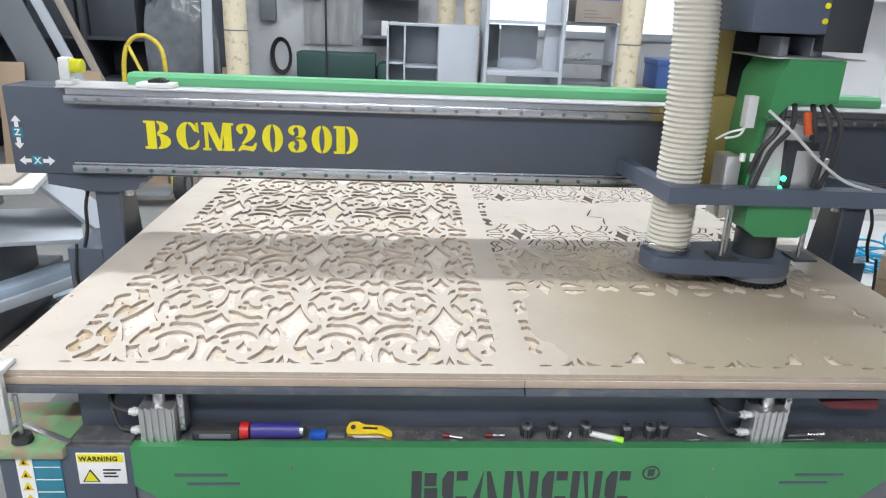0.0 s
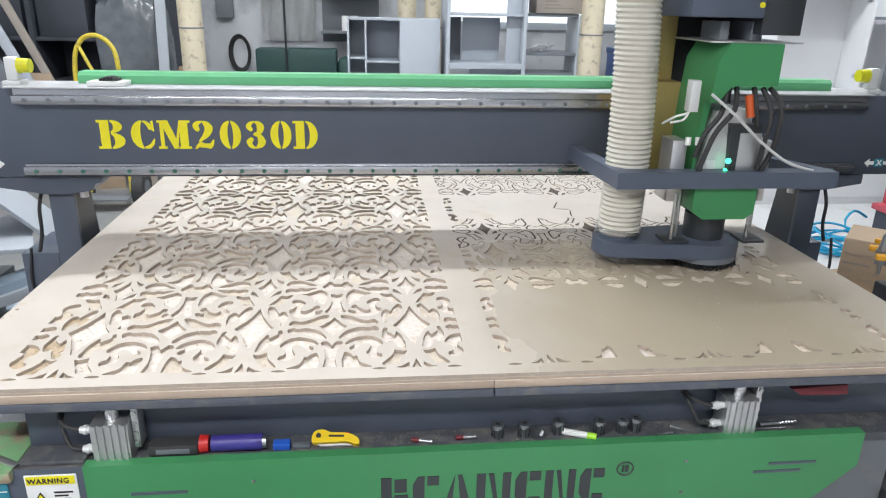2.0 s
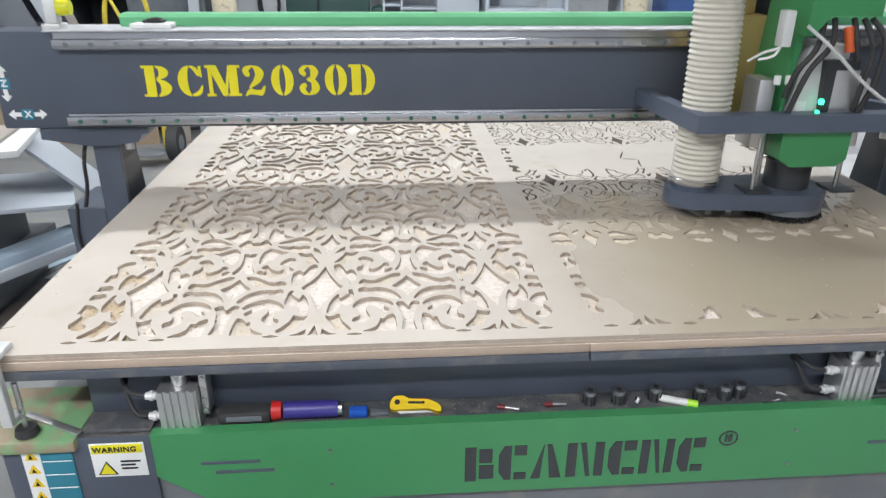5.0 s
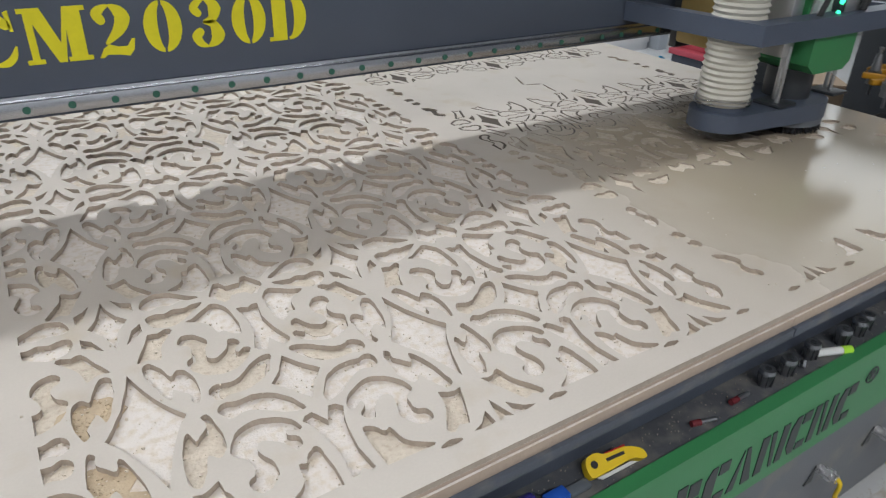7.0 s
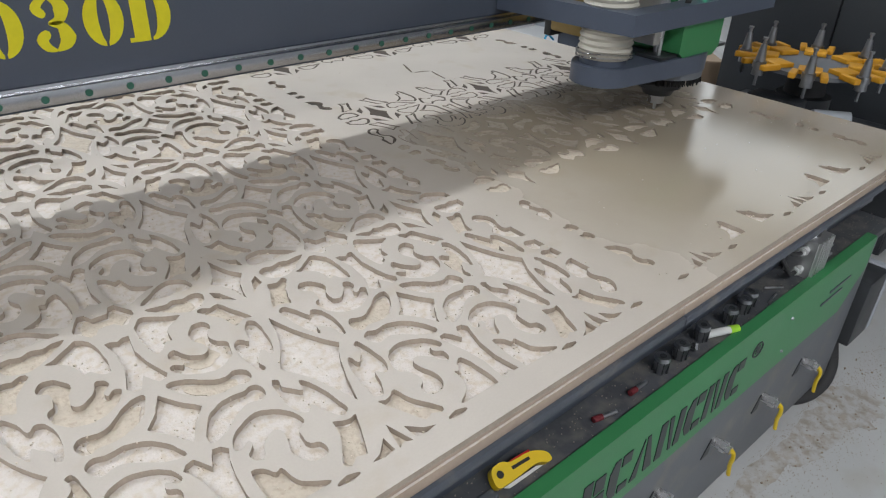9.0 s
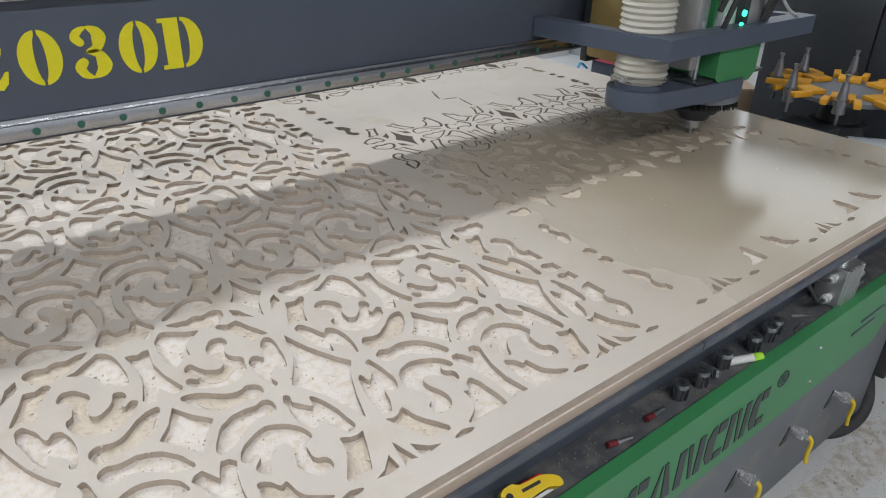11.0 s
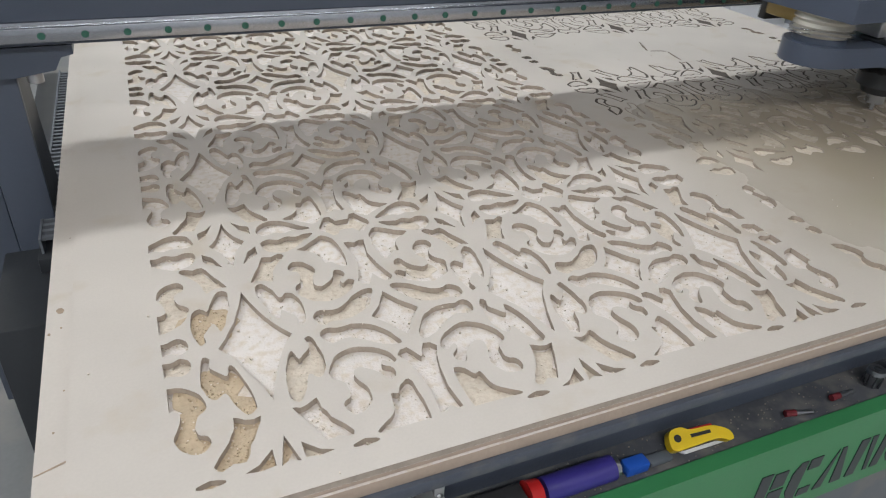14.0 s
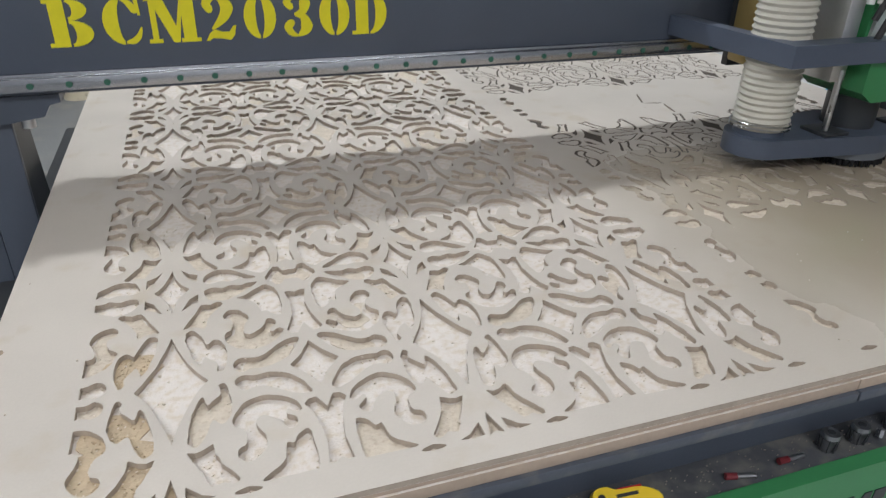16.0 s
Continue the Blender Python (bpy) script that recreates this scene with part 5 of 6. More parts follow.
for gx, gy in ((-0.150, -0.40), (-0.122, -0.37), (0.125, -0.40), (0.15, -0.37)):
    bm = bmesh.new()
    tube(bm, (gx, gy, 0.9455), (gx, gy, 1.12), 0.0065, seg=12)
    part("guide_rod", bm, "steel", shoe)
bpart("rod_foot", "paint_black", shoe, (-0.18, -0.095, -0.43, -0.34, 0.9455, 0.955))
bpart("rod_foot", "paint_black", shoe, (0.10, 0.18, -0.43, -0.34, 0.9455, 0.955))
# ribbed hose
bm = bmesh.new()
prev = None
seg = 28
nr = 90
for i in range(nr * 2 + 1):
    f = i / (nr * 2)
    z = 0.962 + f * 1.5
    cx = HX + 0.010 * math.sin(f * 5) - 0.045 * f * f + 0.02 * f
    cy = HY + 0.03 * f + 0.12 * f * f
    r = 0.076 if i % 2 else 0.0695
    ringv = [bm.verts.new((cx + r * math.cos(2 * math.pi * k / seg), cy + r * math.sin(2 * math.pi * k / seg), z)) for k in range(seg)]
    if prev:
        for k in range(seg):
            bm.faces.new((prev[k], prev[(k + 1) % seg], ringv[(k + 1) % seg], ringv[k]))
    prev = ringv
part("ribbed_hose", bm, "hose", shoe, "cream ribbed suction hose")

# ---- tool carousel beside the bed ----
car = thing("tool_carousel", "dark tool carousel with orange forks and steel tool holders", "tool changer", (2.345, 0.49, 0.09))
bm = bmesh.new()
tube(bm, (0, 0, -0.09), (0, 0, 0.70), 0.10, seg=24)
part("stand", bm, "paint_black", car)
bm = bmesh.new()
tube(bm, (0, 0, 0.705), (0, 0, 0.80), 0.075, 0.06, seg=24)
part("motor", bm, "rubber", car)
bm = bmesh.new()
tube(bm, (0, 0, 0.80), (0, 0, 0.815), 0.20, seg=32)
part("disc", bm, "grey_dark", car)
bpart("drive_box", "paint_black", car, (-0.20, -0.102, -0.06, 0.13, 0.52, 0.71), bevel=0.006)
bm = bmesh.new()
tube(bm, (-0.13, -0.10, 0.66), (-0.05, -0.20, 0.66), 0.03, seg=16)
part("sensor", bm, "grey_board", car)
for i in range(8):
    a = 45 * i + 20
    m = pose(0, 0, 0, 0, 0, a)
    bm = bmesh.new()
    box(bm, 0.12, 0.20, -0.040, 0.040, 0.816, 0.832, bevel=0.003, m=m)
    box(bm, 0.195, 0.275, -0.046, -0.021, 0.814, 0.834, bevel=0.004, m=m @ pose(0, 0, 0, 0, 0, -4))
    box(bm, 0.195, 0.275, 0.021, 0.046, 0.814, 0.834, bevel=0.004, m=m @ pose(0, 0, 0, 0, 0, 4))
    fork = part("tool_fork", bm, "orange_fork", car, "orange plastic tool fork")
    x, y = 0.24 * math.cos(radians(a)), 0.24 * math.sin(radians(a))
    bm = bmesh.new()
    tube(bm, (x, y, 0.835), (x, y, 0.895), 0.0185, 0.010, 16)
    tube(bm, (x, y, 0.8955), (x, y, 0.915), 0.006, seg=10)
    tube(bm, (x, y, 0.912), (x, y, 0.92), 0.009, seg=10)
    tube(bm, (x, y, 0.812), (x, y, 0.834), 0.0235, seg=18)
    tube(bm, (x, y, 0.785), (x, y, 0.811), 0.021, 0.019, seg=16)
    tube(bm, (x, y, 0.745), (x, y, 0.784), 0.006, seg=8)
    part("tool_holder", bm, "steel_dark", fork, "tapered steel tool holder")
bm = bmesh.new()
box(bm, 2.05, 2.88, 0.1, 0.95, 0.55, 0.60, bevel=0.006)
single("carousel_tray", bm, "paint_black", "black steel tray under the tool carousel", "tray")

cab = thing("control_cabinet", "dark control cabinet behind the tool carousel", "cabinet", (3.34, 0.65, 0.0))
bpart("cabinet_body", "paint_black", cab, (-0.42, 0.45, -0.48, 0.48, 0.0, 1.32), bevel=0.01)
for dy in (-0.475, 0.003):
    bpart("cabinet_door", "paint_black", cab, (-0.436, -0.421, dy, dy + 0.47, 0.04, 1.29), bevel=0.004)
# ---- things at the side of the bed ----
def carton_box(name, x, y, z, sx, sy, sz, turn, mat, label, lines=()):
    t = thing(name, label, "box", (x, y, z))
    t.rotation_euler = (0, 0, radians(turn))
    bm = bmesh.new()
    box(bm, -sx / 2, sx / 2, -sy / 2, sy / 2, 0, sz, bevel=0.004)
    part("carton", bm, mat, t)
    bm = bmesh.new()
    box(bm, -sx / 2 + 0.005, -0.002, -sy / 2 + 0.004, sy / 2 - 0.004, sz + 0.0005, sz + 0.004)
    box(bm, 0.002, sx / 2 - 0.005, -sy / 2 + 0.004, sy / 2 - 0.004, sz + 0.0005, sz + 0.004)
    part("flap", bm, mat, t)
    for x0, w, h, hh, mm in lines:
        bpart("print_line", mm, t, (x0, x0 + w, -sy / 2 - 0.0015, -sy / 2 - 0.0002, h, h + hh), bevel=0)
    return t


bm = bmesh.new()
for dx in (-0.27, 0.27):
    for dy in (-0.25, 0.25):
        box(bm, 2.95 + dx - 0.02, 2.95 + dx + 0.02, 1.47 + dy - 0.02, 1.47 + dy + 0.02, 0, 0.35)
box(bm, 2.63, 3.27, 1.15, 1.79, 0.351, 0.375, bevel=0.003)
single("side_table", bm, "wood", "low wooden side table holding a carton", "table")
crate = carton_box("carton_box", 2.970, 1.457, 0.376, 0.51, 0.30, 0.27, -42, "carton", "brown cardboard carton with printed lines on a side table", ((-0.245, 0.12, 0.145, 0.012, "ink_grey"), ))
for words, z in (("Product Name:adjustable leg", 0.19), ("G.W.: 12.5 KGS", 0.105), ("N.W.: 10.08 KGS", 0.065)):
    lettering("printed_words", words, 0.026, "ink_grey", crate, pose(-0.245, -0.1515, z, 90), depth=0.0004)

# coil of blue air hose on the floor
bm = bmesh.new()
pts = []
rng = random.Random(3)
for i in range(90):
    a = i * 0.55
    r = 0.24 + 0.05 * math.sin(i * 0.37) + rng.uniform(-0.02, 0.02)
    pts.append((3.90 + r * math.cos(a), 3.12 + r * 0.8 * math.sin(a), 0.015 + 0.16 * (i / 90) * (0.6 + 0.4 * math.sin(i * 0.9))))
pts += [(3.80, 3.0, 0.22), (3.92, 3.10, 0.31), (4.08, 3.16, 0.24)]
pipe(bm, pts, 0.0095, 6, 3)
single("air_hose_coil", bm, "cyan_hose", "bright blue coiled air hose on the floor", "hose")

# white wall cabinet and boards at the back
wc = thing("white_cabinet", "open white cabinet carcass standing at the back", "cabinet", (4.24, 4.35, 1.02))
W, Hh, D = 0.86, 0.90, 0.34
bpart("back_panel", "white_board", wc, (-W / 2, W / 2, D - 0.012, D, 0, Hh))
for nm, b in (("side_panel", (-W / 2, -W / 2 + 0.018, 0, D - 0.013, 0, Hh)), ("side_panel", (W / 2 - 0.018, W / 2, 0, D - 0.013, 0, Hh)), ("bottom_panel", (-W / 2 + 0.019, W / 2 - 0.019, 0, D - 0.013, 0, 0.018)), ("top_panel", (-W / 2 + 0.019, W / 2 - 0.019, 0, D - 0.013, Hh - 0.018, Hh))):
    bpart(nm, "white_board", wc, b)
for hz in (0.13, 0.77):
    bm = bmesh.new()
    box(bm, W / 2 - 0.045, W / 2 - 0.0185, 0.03, 0.08, hz, hz + 0.035, bevel=0.003)
    part("hinge", bm, "steel", wc)
lc = thing("low_cabinet", "white low cabinet on the floor at the back", "cabinet", (4.45, 4.35, 0.0))
bpart("carcass", "white_board", lc, (-0.75, 0.75, 0, 0.55, 0.0, 1.0))
for dx in (-0.745, 0.005):
    bpart("door", "white_board", lc, (dx, dx + 0.74, -0.02, -0.002, 0.07, 0.99))
bm = bmesh.new()
box(bm, 3.4, 6.6, 4.95, 5.0, 0, 2.6)
single("partition_sheet", bm, "wall_white", "large pale grey partition sheet standing at the back", "partition")
bm = bmesh.new()
prev = None
for k in range(4):
    pts = [(5.0 + 0.14 * math.cos(a) + 0.01 * k, 4.30, 1.72 + 0.05 * math.sin(a) + 0.02 * k) for a in np.linspace(0, 2 * math.pi, 16)]
    pipe(bm, pts, 0.008, 6, 2)
single("cable_bundle", bm, "rubber", "bundle of dark cable on a shelf", "cable")
bm = bmesh.new()
box(bm, 4.9, 5.4, 4.2, 4.9, 1.645, 1.67)
box(bm, 5.25, 5.38, 4.25, 4.85, 0, 1.644)
single("wall_shelf", bm, "grey_board", "narrow grey stand with a shelf board on top", "shelf")

rc = thing("red_cabinet", "red topped tool cabinet with a dark block for its shaded inside", "cabinet", (4.40, 2.85, 0.0))
bpart("red_top", "pink_box", rc, (-0.27, 0.45, -0.35, 0.35, 0.30, 0.345), bevel=0.006)
# solid dark block paints the shade of the opening under the red top
bpart("inside", "shade_dark", rc, (-0.24, 0.42, -0.30, 0.33, 0.08, 0.298))
bpart("lower_shell", "pink_box", rc, (-0.27, 0.45, -0.33, 0.35, 0.0, 0.079), bevel=0.006)
bpart("upper_drawer", "pink_box", rc, (-0.20, 0.45, 0.0, 0.34, 0.346, 0.52), (-0.20, 0.45, 0.0, 0.34, 0.525, 0.72), bevel=0.008)
bm = bmesh.new()
box(bm, -0.025, 0.025, -0.012, 0.012, 0, 0.95, bevel=0.002, m=pose(3.99, 2.66, 0.0, 0, 5, 0))
single("leaning_strip", bm, "white_board", "white laminated strip leaning on the red cabinet", "board")

# ---- back of the workshop ----
def column(x, y, r, label, z1=4.29):
    t = thing("column_pipe", label, "pipe", (x, y, 0), group="cream columns")
    bm = bmesh.new()
    tube(bm, (0, 0, 0), (0, 0, z1), r, seg=28)
    part("pipe_body", bm, "cream", t)
    bm = bmesh.new()
    tube(bm, (0, 0, 1.44), (0, 0, 1.452), r + 0.004, seg=28)
    part("strap", bm, "grey_dark", t)
    return t


column(-1.26, 5.2, 0.105, "cream painted round column with chipped paint")
column(2.44, 5.2, 0.108, "cream painted round column with chipped paint")
column(0.74, 6.3, 0.10, "cream painted round column behind the cabinets")
column(1.02, 6.3, 0.09, "cream painted round column behind the cabinets")

gc = thing("grey_cabinet", "grey open cabinet carcass with a closed side", "cabinet", (0.56, 5.2, 0.0))
for b in ((-0.43, -0.412, 0, 0.4, 0.3, 1.56), (-0.27, -0.252, 0, 0.38, 0.3, 1.54), (0.055, 0.073, 0, 0.38, 0.3, 1.54), (0.412, 0.43, 0, 0.4, 0.3, 1.56)):
    bpart("upright", "grey_board", gc, b)
bpart("top_panel", "grey_board", gc, (-0.411, 0.411, 0, 0.4, 1.541, 1.56))
bpart("door", "grey_board", gc, (0.06, 0.43, -0.02, -0.002, 0.3, 1.555))
bpart("back_panel", "grey_board", gc, (-0.43, 0.43, 0.401, 0.41, 0.3, 1.56))
for z in (0.75, 1.19):
    bpart("shelf", "grey_board", gc, (-0.411, -0.271, 0.01, 0.38, z, z + 0.018))
    bpart("shelf", "grey_board", gc, (-0.251, 0.054, 0.01, 0.38, z - 0.03, z - 0.012))
bpart("plinth", "grey_board", gc, (-0.43, 0.43, 0.02, 0.4, 0, 0.299))

sf = thing("grey_shelf_unit", "tall grey shelving frame with a long drawer board", "shelf", (1.42, 5.05, 0.0))
for x in (-0.38, 0.33):
    bpart("upright", "grey_board", sf, (x, x + 0.03, 0, 0.5, 0, 2.2))
for z in (0.35, 1.13, 1.60):
    bpart("shelf", "grey_board", sf, (-0.349, 0.329, 0.0, 0.5, z, z + (0.05 if z == 1.13 else 0.02)))
bpart("inner_board", "grey_board", sf, (-0.2, 0.16, 0.3, 0.318, 1.181, 1.58))
bpart("inner_board", "grey_dark", sf, (-0.34, -0.21, 0.34, 0.358, 1.181, 1.58))
bpart("inner_board", "grey_board", sf, (-0.12, 0.3, 0.3, 0.318, 0.371, 1.1))
bpart("side_board", "grey_board", sf, (0.19, 0.325, 0.1, 0.118, 1.181, 2.1))

rk = thing("steel_rack", "grey steel rack with trays beside a column", "rack", (2.10, 5.25, 0.0))
for x in (-0.30, 0.22):
    bpart("post", "grey_board", rk, (x, x + 0.03, 0, 0.4, 0, 1.62))
for z in (0.5, 1.05, 1.245, 1.60):
    bpart("tray", "grey_dark", rk, (-0.269, 0.219, 0.0, 0.4, z, z + 0.03))
rng = random.Random(9)
bm = bmesh.new()
for i in range(12):
    x = rng.uniform(-0.24, 0.0)
    tube(bm, (x, 0.02, 1.29 + 0.004 * i), (x + rng.uniform(0.08, 0.2), 0.3, 1.30 + 0.004 * i), 0.006, seg=6)
part("metal_rods", bm, "steel", rk)
carton_box("stored_carton", 2.13, 5.40, 1.632, 0.46, 0.34, 0.42, 0, "carton_grey", "greyish cardboard carton with blue print on a steel rack",
           ((-0.12, 0.30, 0.20, 0.05, "ink_blue"), (-0.15, 0.12, 0.10, 0.014, "ink_grey"), (-0.15, 0.15, 0.07, 0.012, "ink_grey"), (-0.15, 0.28, 0.04, 0.012, "ink_grey")))
# blue crate beyond the column
bm = bmesh.new()
box(bm, 2.85, 3.15, 5.5, 5.9, 1.0, 1.28, bevel=0.01)
box(bm, 2.84, 3.16, 5.49, 5.91, 1.24, 1.30, bevel=0.006)
single("blue_crate", bm, "blue_dull", "blue plastic crate on a bench", "crate")
bm = bmesh.new()
box(bm, 2.62, 3.5, 5.45, 6.0, 0.95, 0.998, bevel=0.004)
box(bm, 2.66, 2.72, 5.5, 5.95, 0, 0.949)
box(bm, 3.40, 3.46, 5.5, 5.95, 0, 0.949)
single("back_bench", bm, "wood", "wooden bench at the back wall", "bench")

# bright window in the back wall
win = tagged(new("window_1"), "bright frosted window in the back wall", kind="structure")
for i, (x0, x1) in enumerate(((1.25, 2.10), (2.14, 2.95), (2.99, 3.6))):
    bm = bmesh.new()
    box(bm, x0, x1, 6.975, 6.985, 1.50, 2.9)
    part("pane", bm, "pane_dim", win)
bpart("window_frame", "grey_board", win, (1.18, 1.245, 6.95, 6.999, 1.42, 2.98), (2.102, 2.138, 6.95, 6.999, 1.42, 2.98), (2.952, 2.988, 6.95, 6.999, 1.42, 2.98), (3.602, 3.66, 6.95, 6.999, 1.42, 2.98), (1.246, 3.601, 6.95, 6.999, 1.42, 1.499), (1.246, 3.601, 6.95, 6.999, 2.901, 2.98))

win2 = tagged(new("window_2"), "high bright window in the white side wall", kind="structure")
for y0, y1 in ((0.6, 2.15), (2.2, 3.8)):
    bm = bmesh.new()
    box(bm, 7.975, 7.985, y0, y1, 2.4, 4.15)
    part("pane", bm, "sky_glow", win2)
bpart("window_frame", "white_board", win2, (7.95, 7.999, 0.54, 0.599, 2.3, 4.25), (7.95, 7.999, 2.151, 2.199, 2.3, 4.25), (7.95, 7.999, 3.801, 3.86, 2.3, 4.25), (7.95, 7.999, 0.60, 3.8, 2.3, 2.399), (7.95, 7.999, 0.60, 3.8, 4.151, 4.25))

# dark back shelf, cloths and hung things on the wall
bm = bmesh.new()
rng = random.Random(11)
n, mrow = 24, 10
vv = [[bm.verts.new((-0.88 + 0.62 * i / n + 0.02 * (j / mrow) * math.sin(i), 6.955 + 0.03 * math.sin(i * 1.1 + 0.4 * j) + 0.01 * math.sin(j * 1.3 + i), 2.3 - 1.05 * j / mrow)) for i in range(n + 1)] for j in range(mrow + 1)]
for j in range(mrow):
    for i in range(n):
        bm.faces.new((vv[j][i], vv[j][i + 1], vv[j + 1][i + 1], vv[j + 1][i]))
bmesh.ops.solidify(bm, geom=bm.faces[:], thickness=0.006)
single("hanging_cloth", bm, "cloth", "pale grey cloth hanging on the wall", "cloth")
bm = bmesh.new()
box(bm, -0.88, -0.02, 6.3, 6.6, 0.7, 1.20, bevel=0.02)
box(bm, -0.0195, 0.22, 6.32, 6.58, 0.7, 1.12, bevel=0.08)
single("dark_green_machine", bm, "dark_green", "dark green machine housing at the back", "machine")
bm = bmesh.new()
tube(bm, (-0.55, 6.28, 0.0), (-0.55, 6.28, 2.4), 0.012, seg=10)
single("thin_pole", bm, "paint_black", "thin black upright metal pole", "pole")
bm = bmesh.new()
for k in range(5):
    pts = [(-1.15 + (0.09 + 0.008 * k) * math.cos(a), 6.985 - 0.012 * k, 1.10 + (0.17 + 0.01 * k) * math.sin(a)) for a in np.linspace(0, 2 * math.pi, 14)]
    pipe(bm, pts, 0.007, 6, 2)
single("wall_cable_coil", bm, "rubber", "black cable coil hung on the wall", "cable")
for x, z, w, h in ((-1.28, 1.62, 0.18, 0.26), (-0.75, 1.85, 0.35, 0.2)):
    bm = bmesh.new()
    box(bm, x - w / 2, x + w / 2, 6.9, 6.999, z - h / 2, z + h / 2, bevel=0.006)
    single("wall_box", bm, "grey_dark", "small dark electrical box on the wall", "box")
sh = thing("wall_rack", "grey wall rack with small parcels", "rack", (0.15, 6.6, 1.35))
bpart("rack_board", "grey_dark", sh, (-0.35, 0.30, 0, 0.38, 0.0, 0.03))
bpart("rack_board", "grey_dark", sh, (-0.35, 0.30, 0, 0.38, 0.42, 0.45))
bpart("rack_back", "grey_dark", sh, (-0.35, 0.30, 0.3805, 0.39, -0.1, 0.5))
for px in (-0.12, -0.02):
    bpart("parcel", "paper", sh, (px, px + 0.08, 0.1, 0.2, 0.031, 0.19))

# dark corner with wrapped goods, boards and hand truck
# back sheet, shelves and boxes share one dark tone for the corner's shade
ds = thing("dark_storage", "storage rack with boxes, corner shade painted as one dark tone", "rack", (0, 0, 0))
bpart("rack_back", "shade_dark", ds, (-4.4, -1.75, 6.86, 6.9, 0, 3.4))
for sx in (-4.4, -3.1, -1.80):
    bpart("rack_post", "shade_dark", ds, (sx, sx + 0.05, 6.2, 6.859, 0, 3.4))
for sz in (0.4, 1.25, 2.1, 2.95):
    bpart("rack_shelf", "shade_dark", ds, (-4.349, -1.801, 6.22, 6.859, sz, sz + 0.04))
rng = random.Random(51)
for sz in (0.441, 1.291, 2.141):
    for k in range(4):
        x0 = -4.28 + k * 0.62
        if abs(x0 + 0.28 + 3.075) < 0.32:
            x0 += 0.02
        bpart("stored_box", "shade_dark", ds, (x0, x0 + 0.48, 6.26, 6.8, sz, sz + rng.uniform(0.35, 0.7)), bevel=0.006)
bm = bmesh.new()
vs = bmesh.ops.create_icosphere(bm, subdivisions=4, radius=1.0)["verts"]
for v in vs:
    k = 1 + 0.10 * noise.noise(v.co * 2.3) + 0.05 * noise.noise(v.co * 6)
    sq = max(abs(v.co.x), abs(v.co.y), abs(v.co.z)) ** 0.6
    v.co = Vector((-1.92 + v.co.x * 0.32 * k / sq, 5.75 + v.co.y * 0.28 * k / sq, max(0.0, 0.85 + v.co.z * 0.95 * k / sq)))
single("wrapped_load", bm, "film", "tall load wrapped in dusty plastic film", "bundle")
for x, y, z1, w, lean, mat in ((-1.58, 5.25, 2.5, 0.09, 2, "grey_board"), (-1.47, 5.3, 1.1, 0.14, 6, "wood"), (-2.33, 5.22, 2.6, 0.09, -23, "grey_board"), (-2.16, 5.25, 2.6, 0.07, -22.5, "carton_grey"), (-2.62, 5.20, 2.6, 0.32, -23, "grey_dark")):
    bm = bmesh.new()
    box(bm, -w / 2, w / 2, -0.012, 0.012, 0, z1, bevel=0.002, m=pose(x, y, 0, 0, lean, 0))
    single("leaning_board", bm, mat, "long board leaning in the back corner", "board", group="leaning boards")
rng = random.Random(21)
for i in range(6):
    x = -3.3 + i * 0.30
    w, h = rng.uniform(0.22, 0.34), rng.uniform(0.85, 1.22)
    bm = bmesh.new()
    box(bm, -w / 2, w / 2, -0.006, 0.006, 0, h, bevel=0.001, m=pose(x, 5.0 + 0.05 * (i % 3), 0, -8, 0, rng.uniform(-8, 8)))
    single("cardboard_sheet", bm, "carton_grey" if i % 2 else "carton", "flat cardboard sheet leaning against goods", "cardboard", group="cardboard sheets")

truck = thing("hand_truck", "yellow tubular hand truck with black wheels", "hand truck", (-1.88, 4.45, 0.0))
bm = bmesh.new()
pipe(bm, [(-0.17, 0.02, 0.12), (-0.17, 0.05, 0.7), (-0.165, 0.08, 1.18), (-0.10, 0.10, 1.36), (0.02, 0.10, 1.40), (0.13, 0.10, 1.32), (0.17, 0.08, 1.15), (0.17, 0.05, 0.7), (0.17, 0.02, 0.12)], 0.019, 10)
part("tube_frame", bm, "truck_yellow", truck)
bm = bmesh.new()
pipe(bm, [(-0.13, 0.10, 1.33), (-0.06, 0.06, 1.20), (0.02, 0.02, 1.06)], 0.014, 10)
part("brace", bm, "truck_yellow", truck)
for z in (0.35, 0.8):
    bm = bmesh.new()
    tube(bm, (-0.17, 0.04, z), (0.17, 0.04, z), 0.014, seg=10)
    part("cross_bar", bm, "truck_yellow", truck)
bpart("toe_plate", "grey_dark", truck, (-0.19, 0.19, -0.2, 0.02, 0.10, 0.112))
for x in (-0.24, 0.24):
    bm = bmesh.new()
    tube(bm, (x - 0.045, 0.06, 0.145), (x + 0.045, 0.06, 0.145), 0.145, seg=28)
    wheel = part("wheel", bm, "rubber", truck, "black pneumatic tyre")
    bm = bmesh.new()
    tube(bm, (x - 0.05, 0.06, 0.145), (x + 0.05, 0.06, 0.145), 0.07, seg=20)
    part("rim", bm, "grey_dark", wheel)

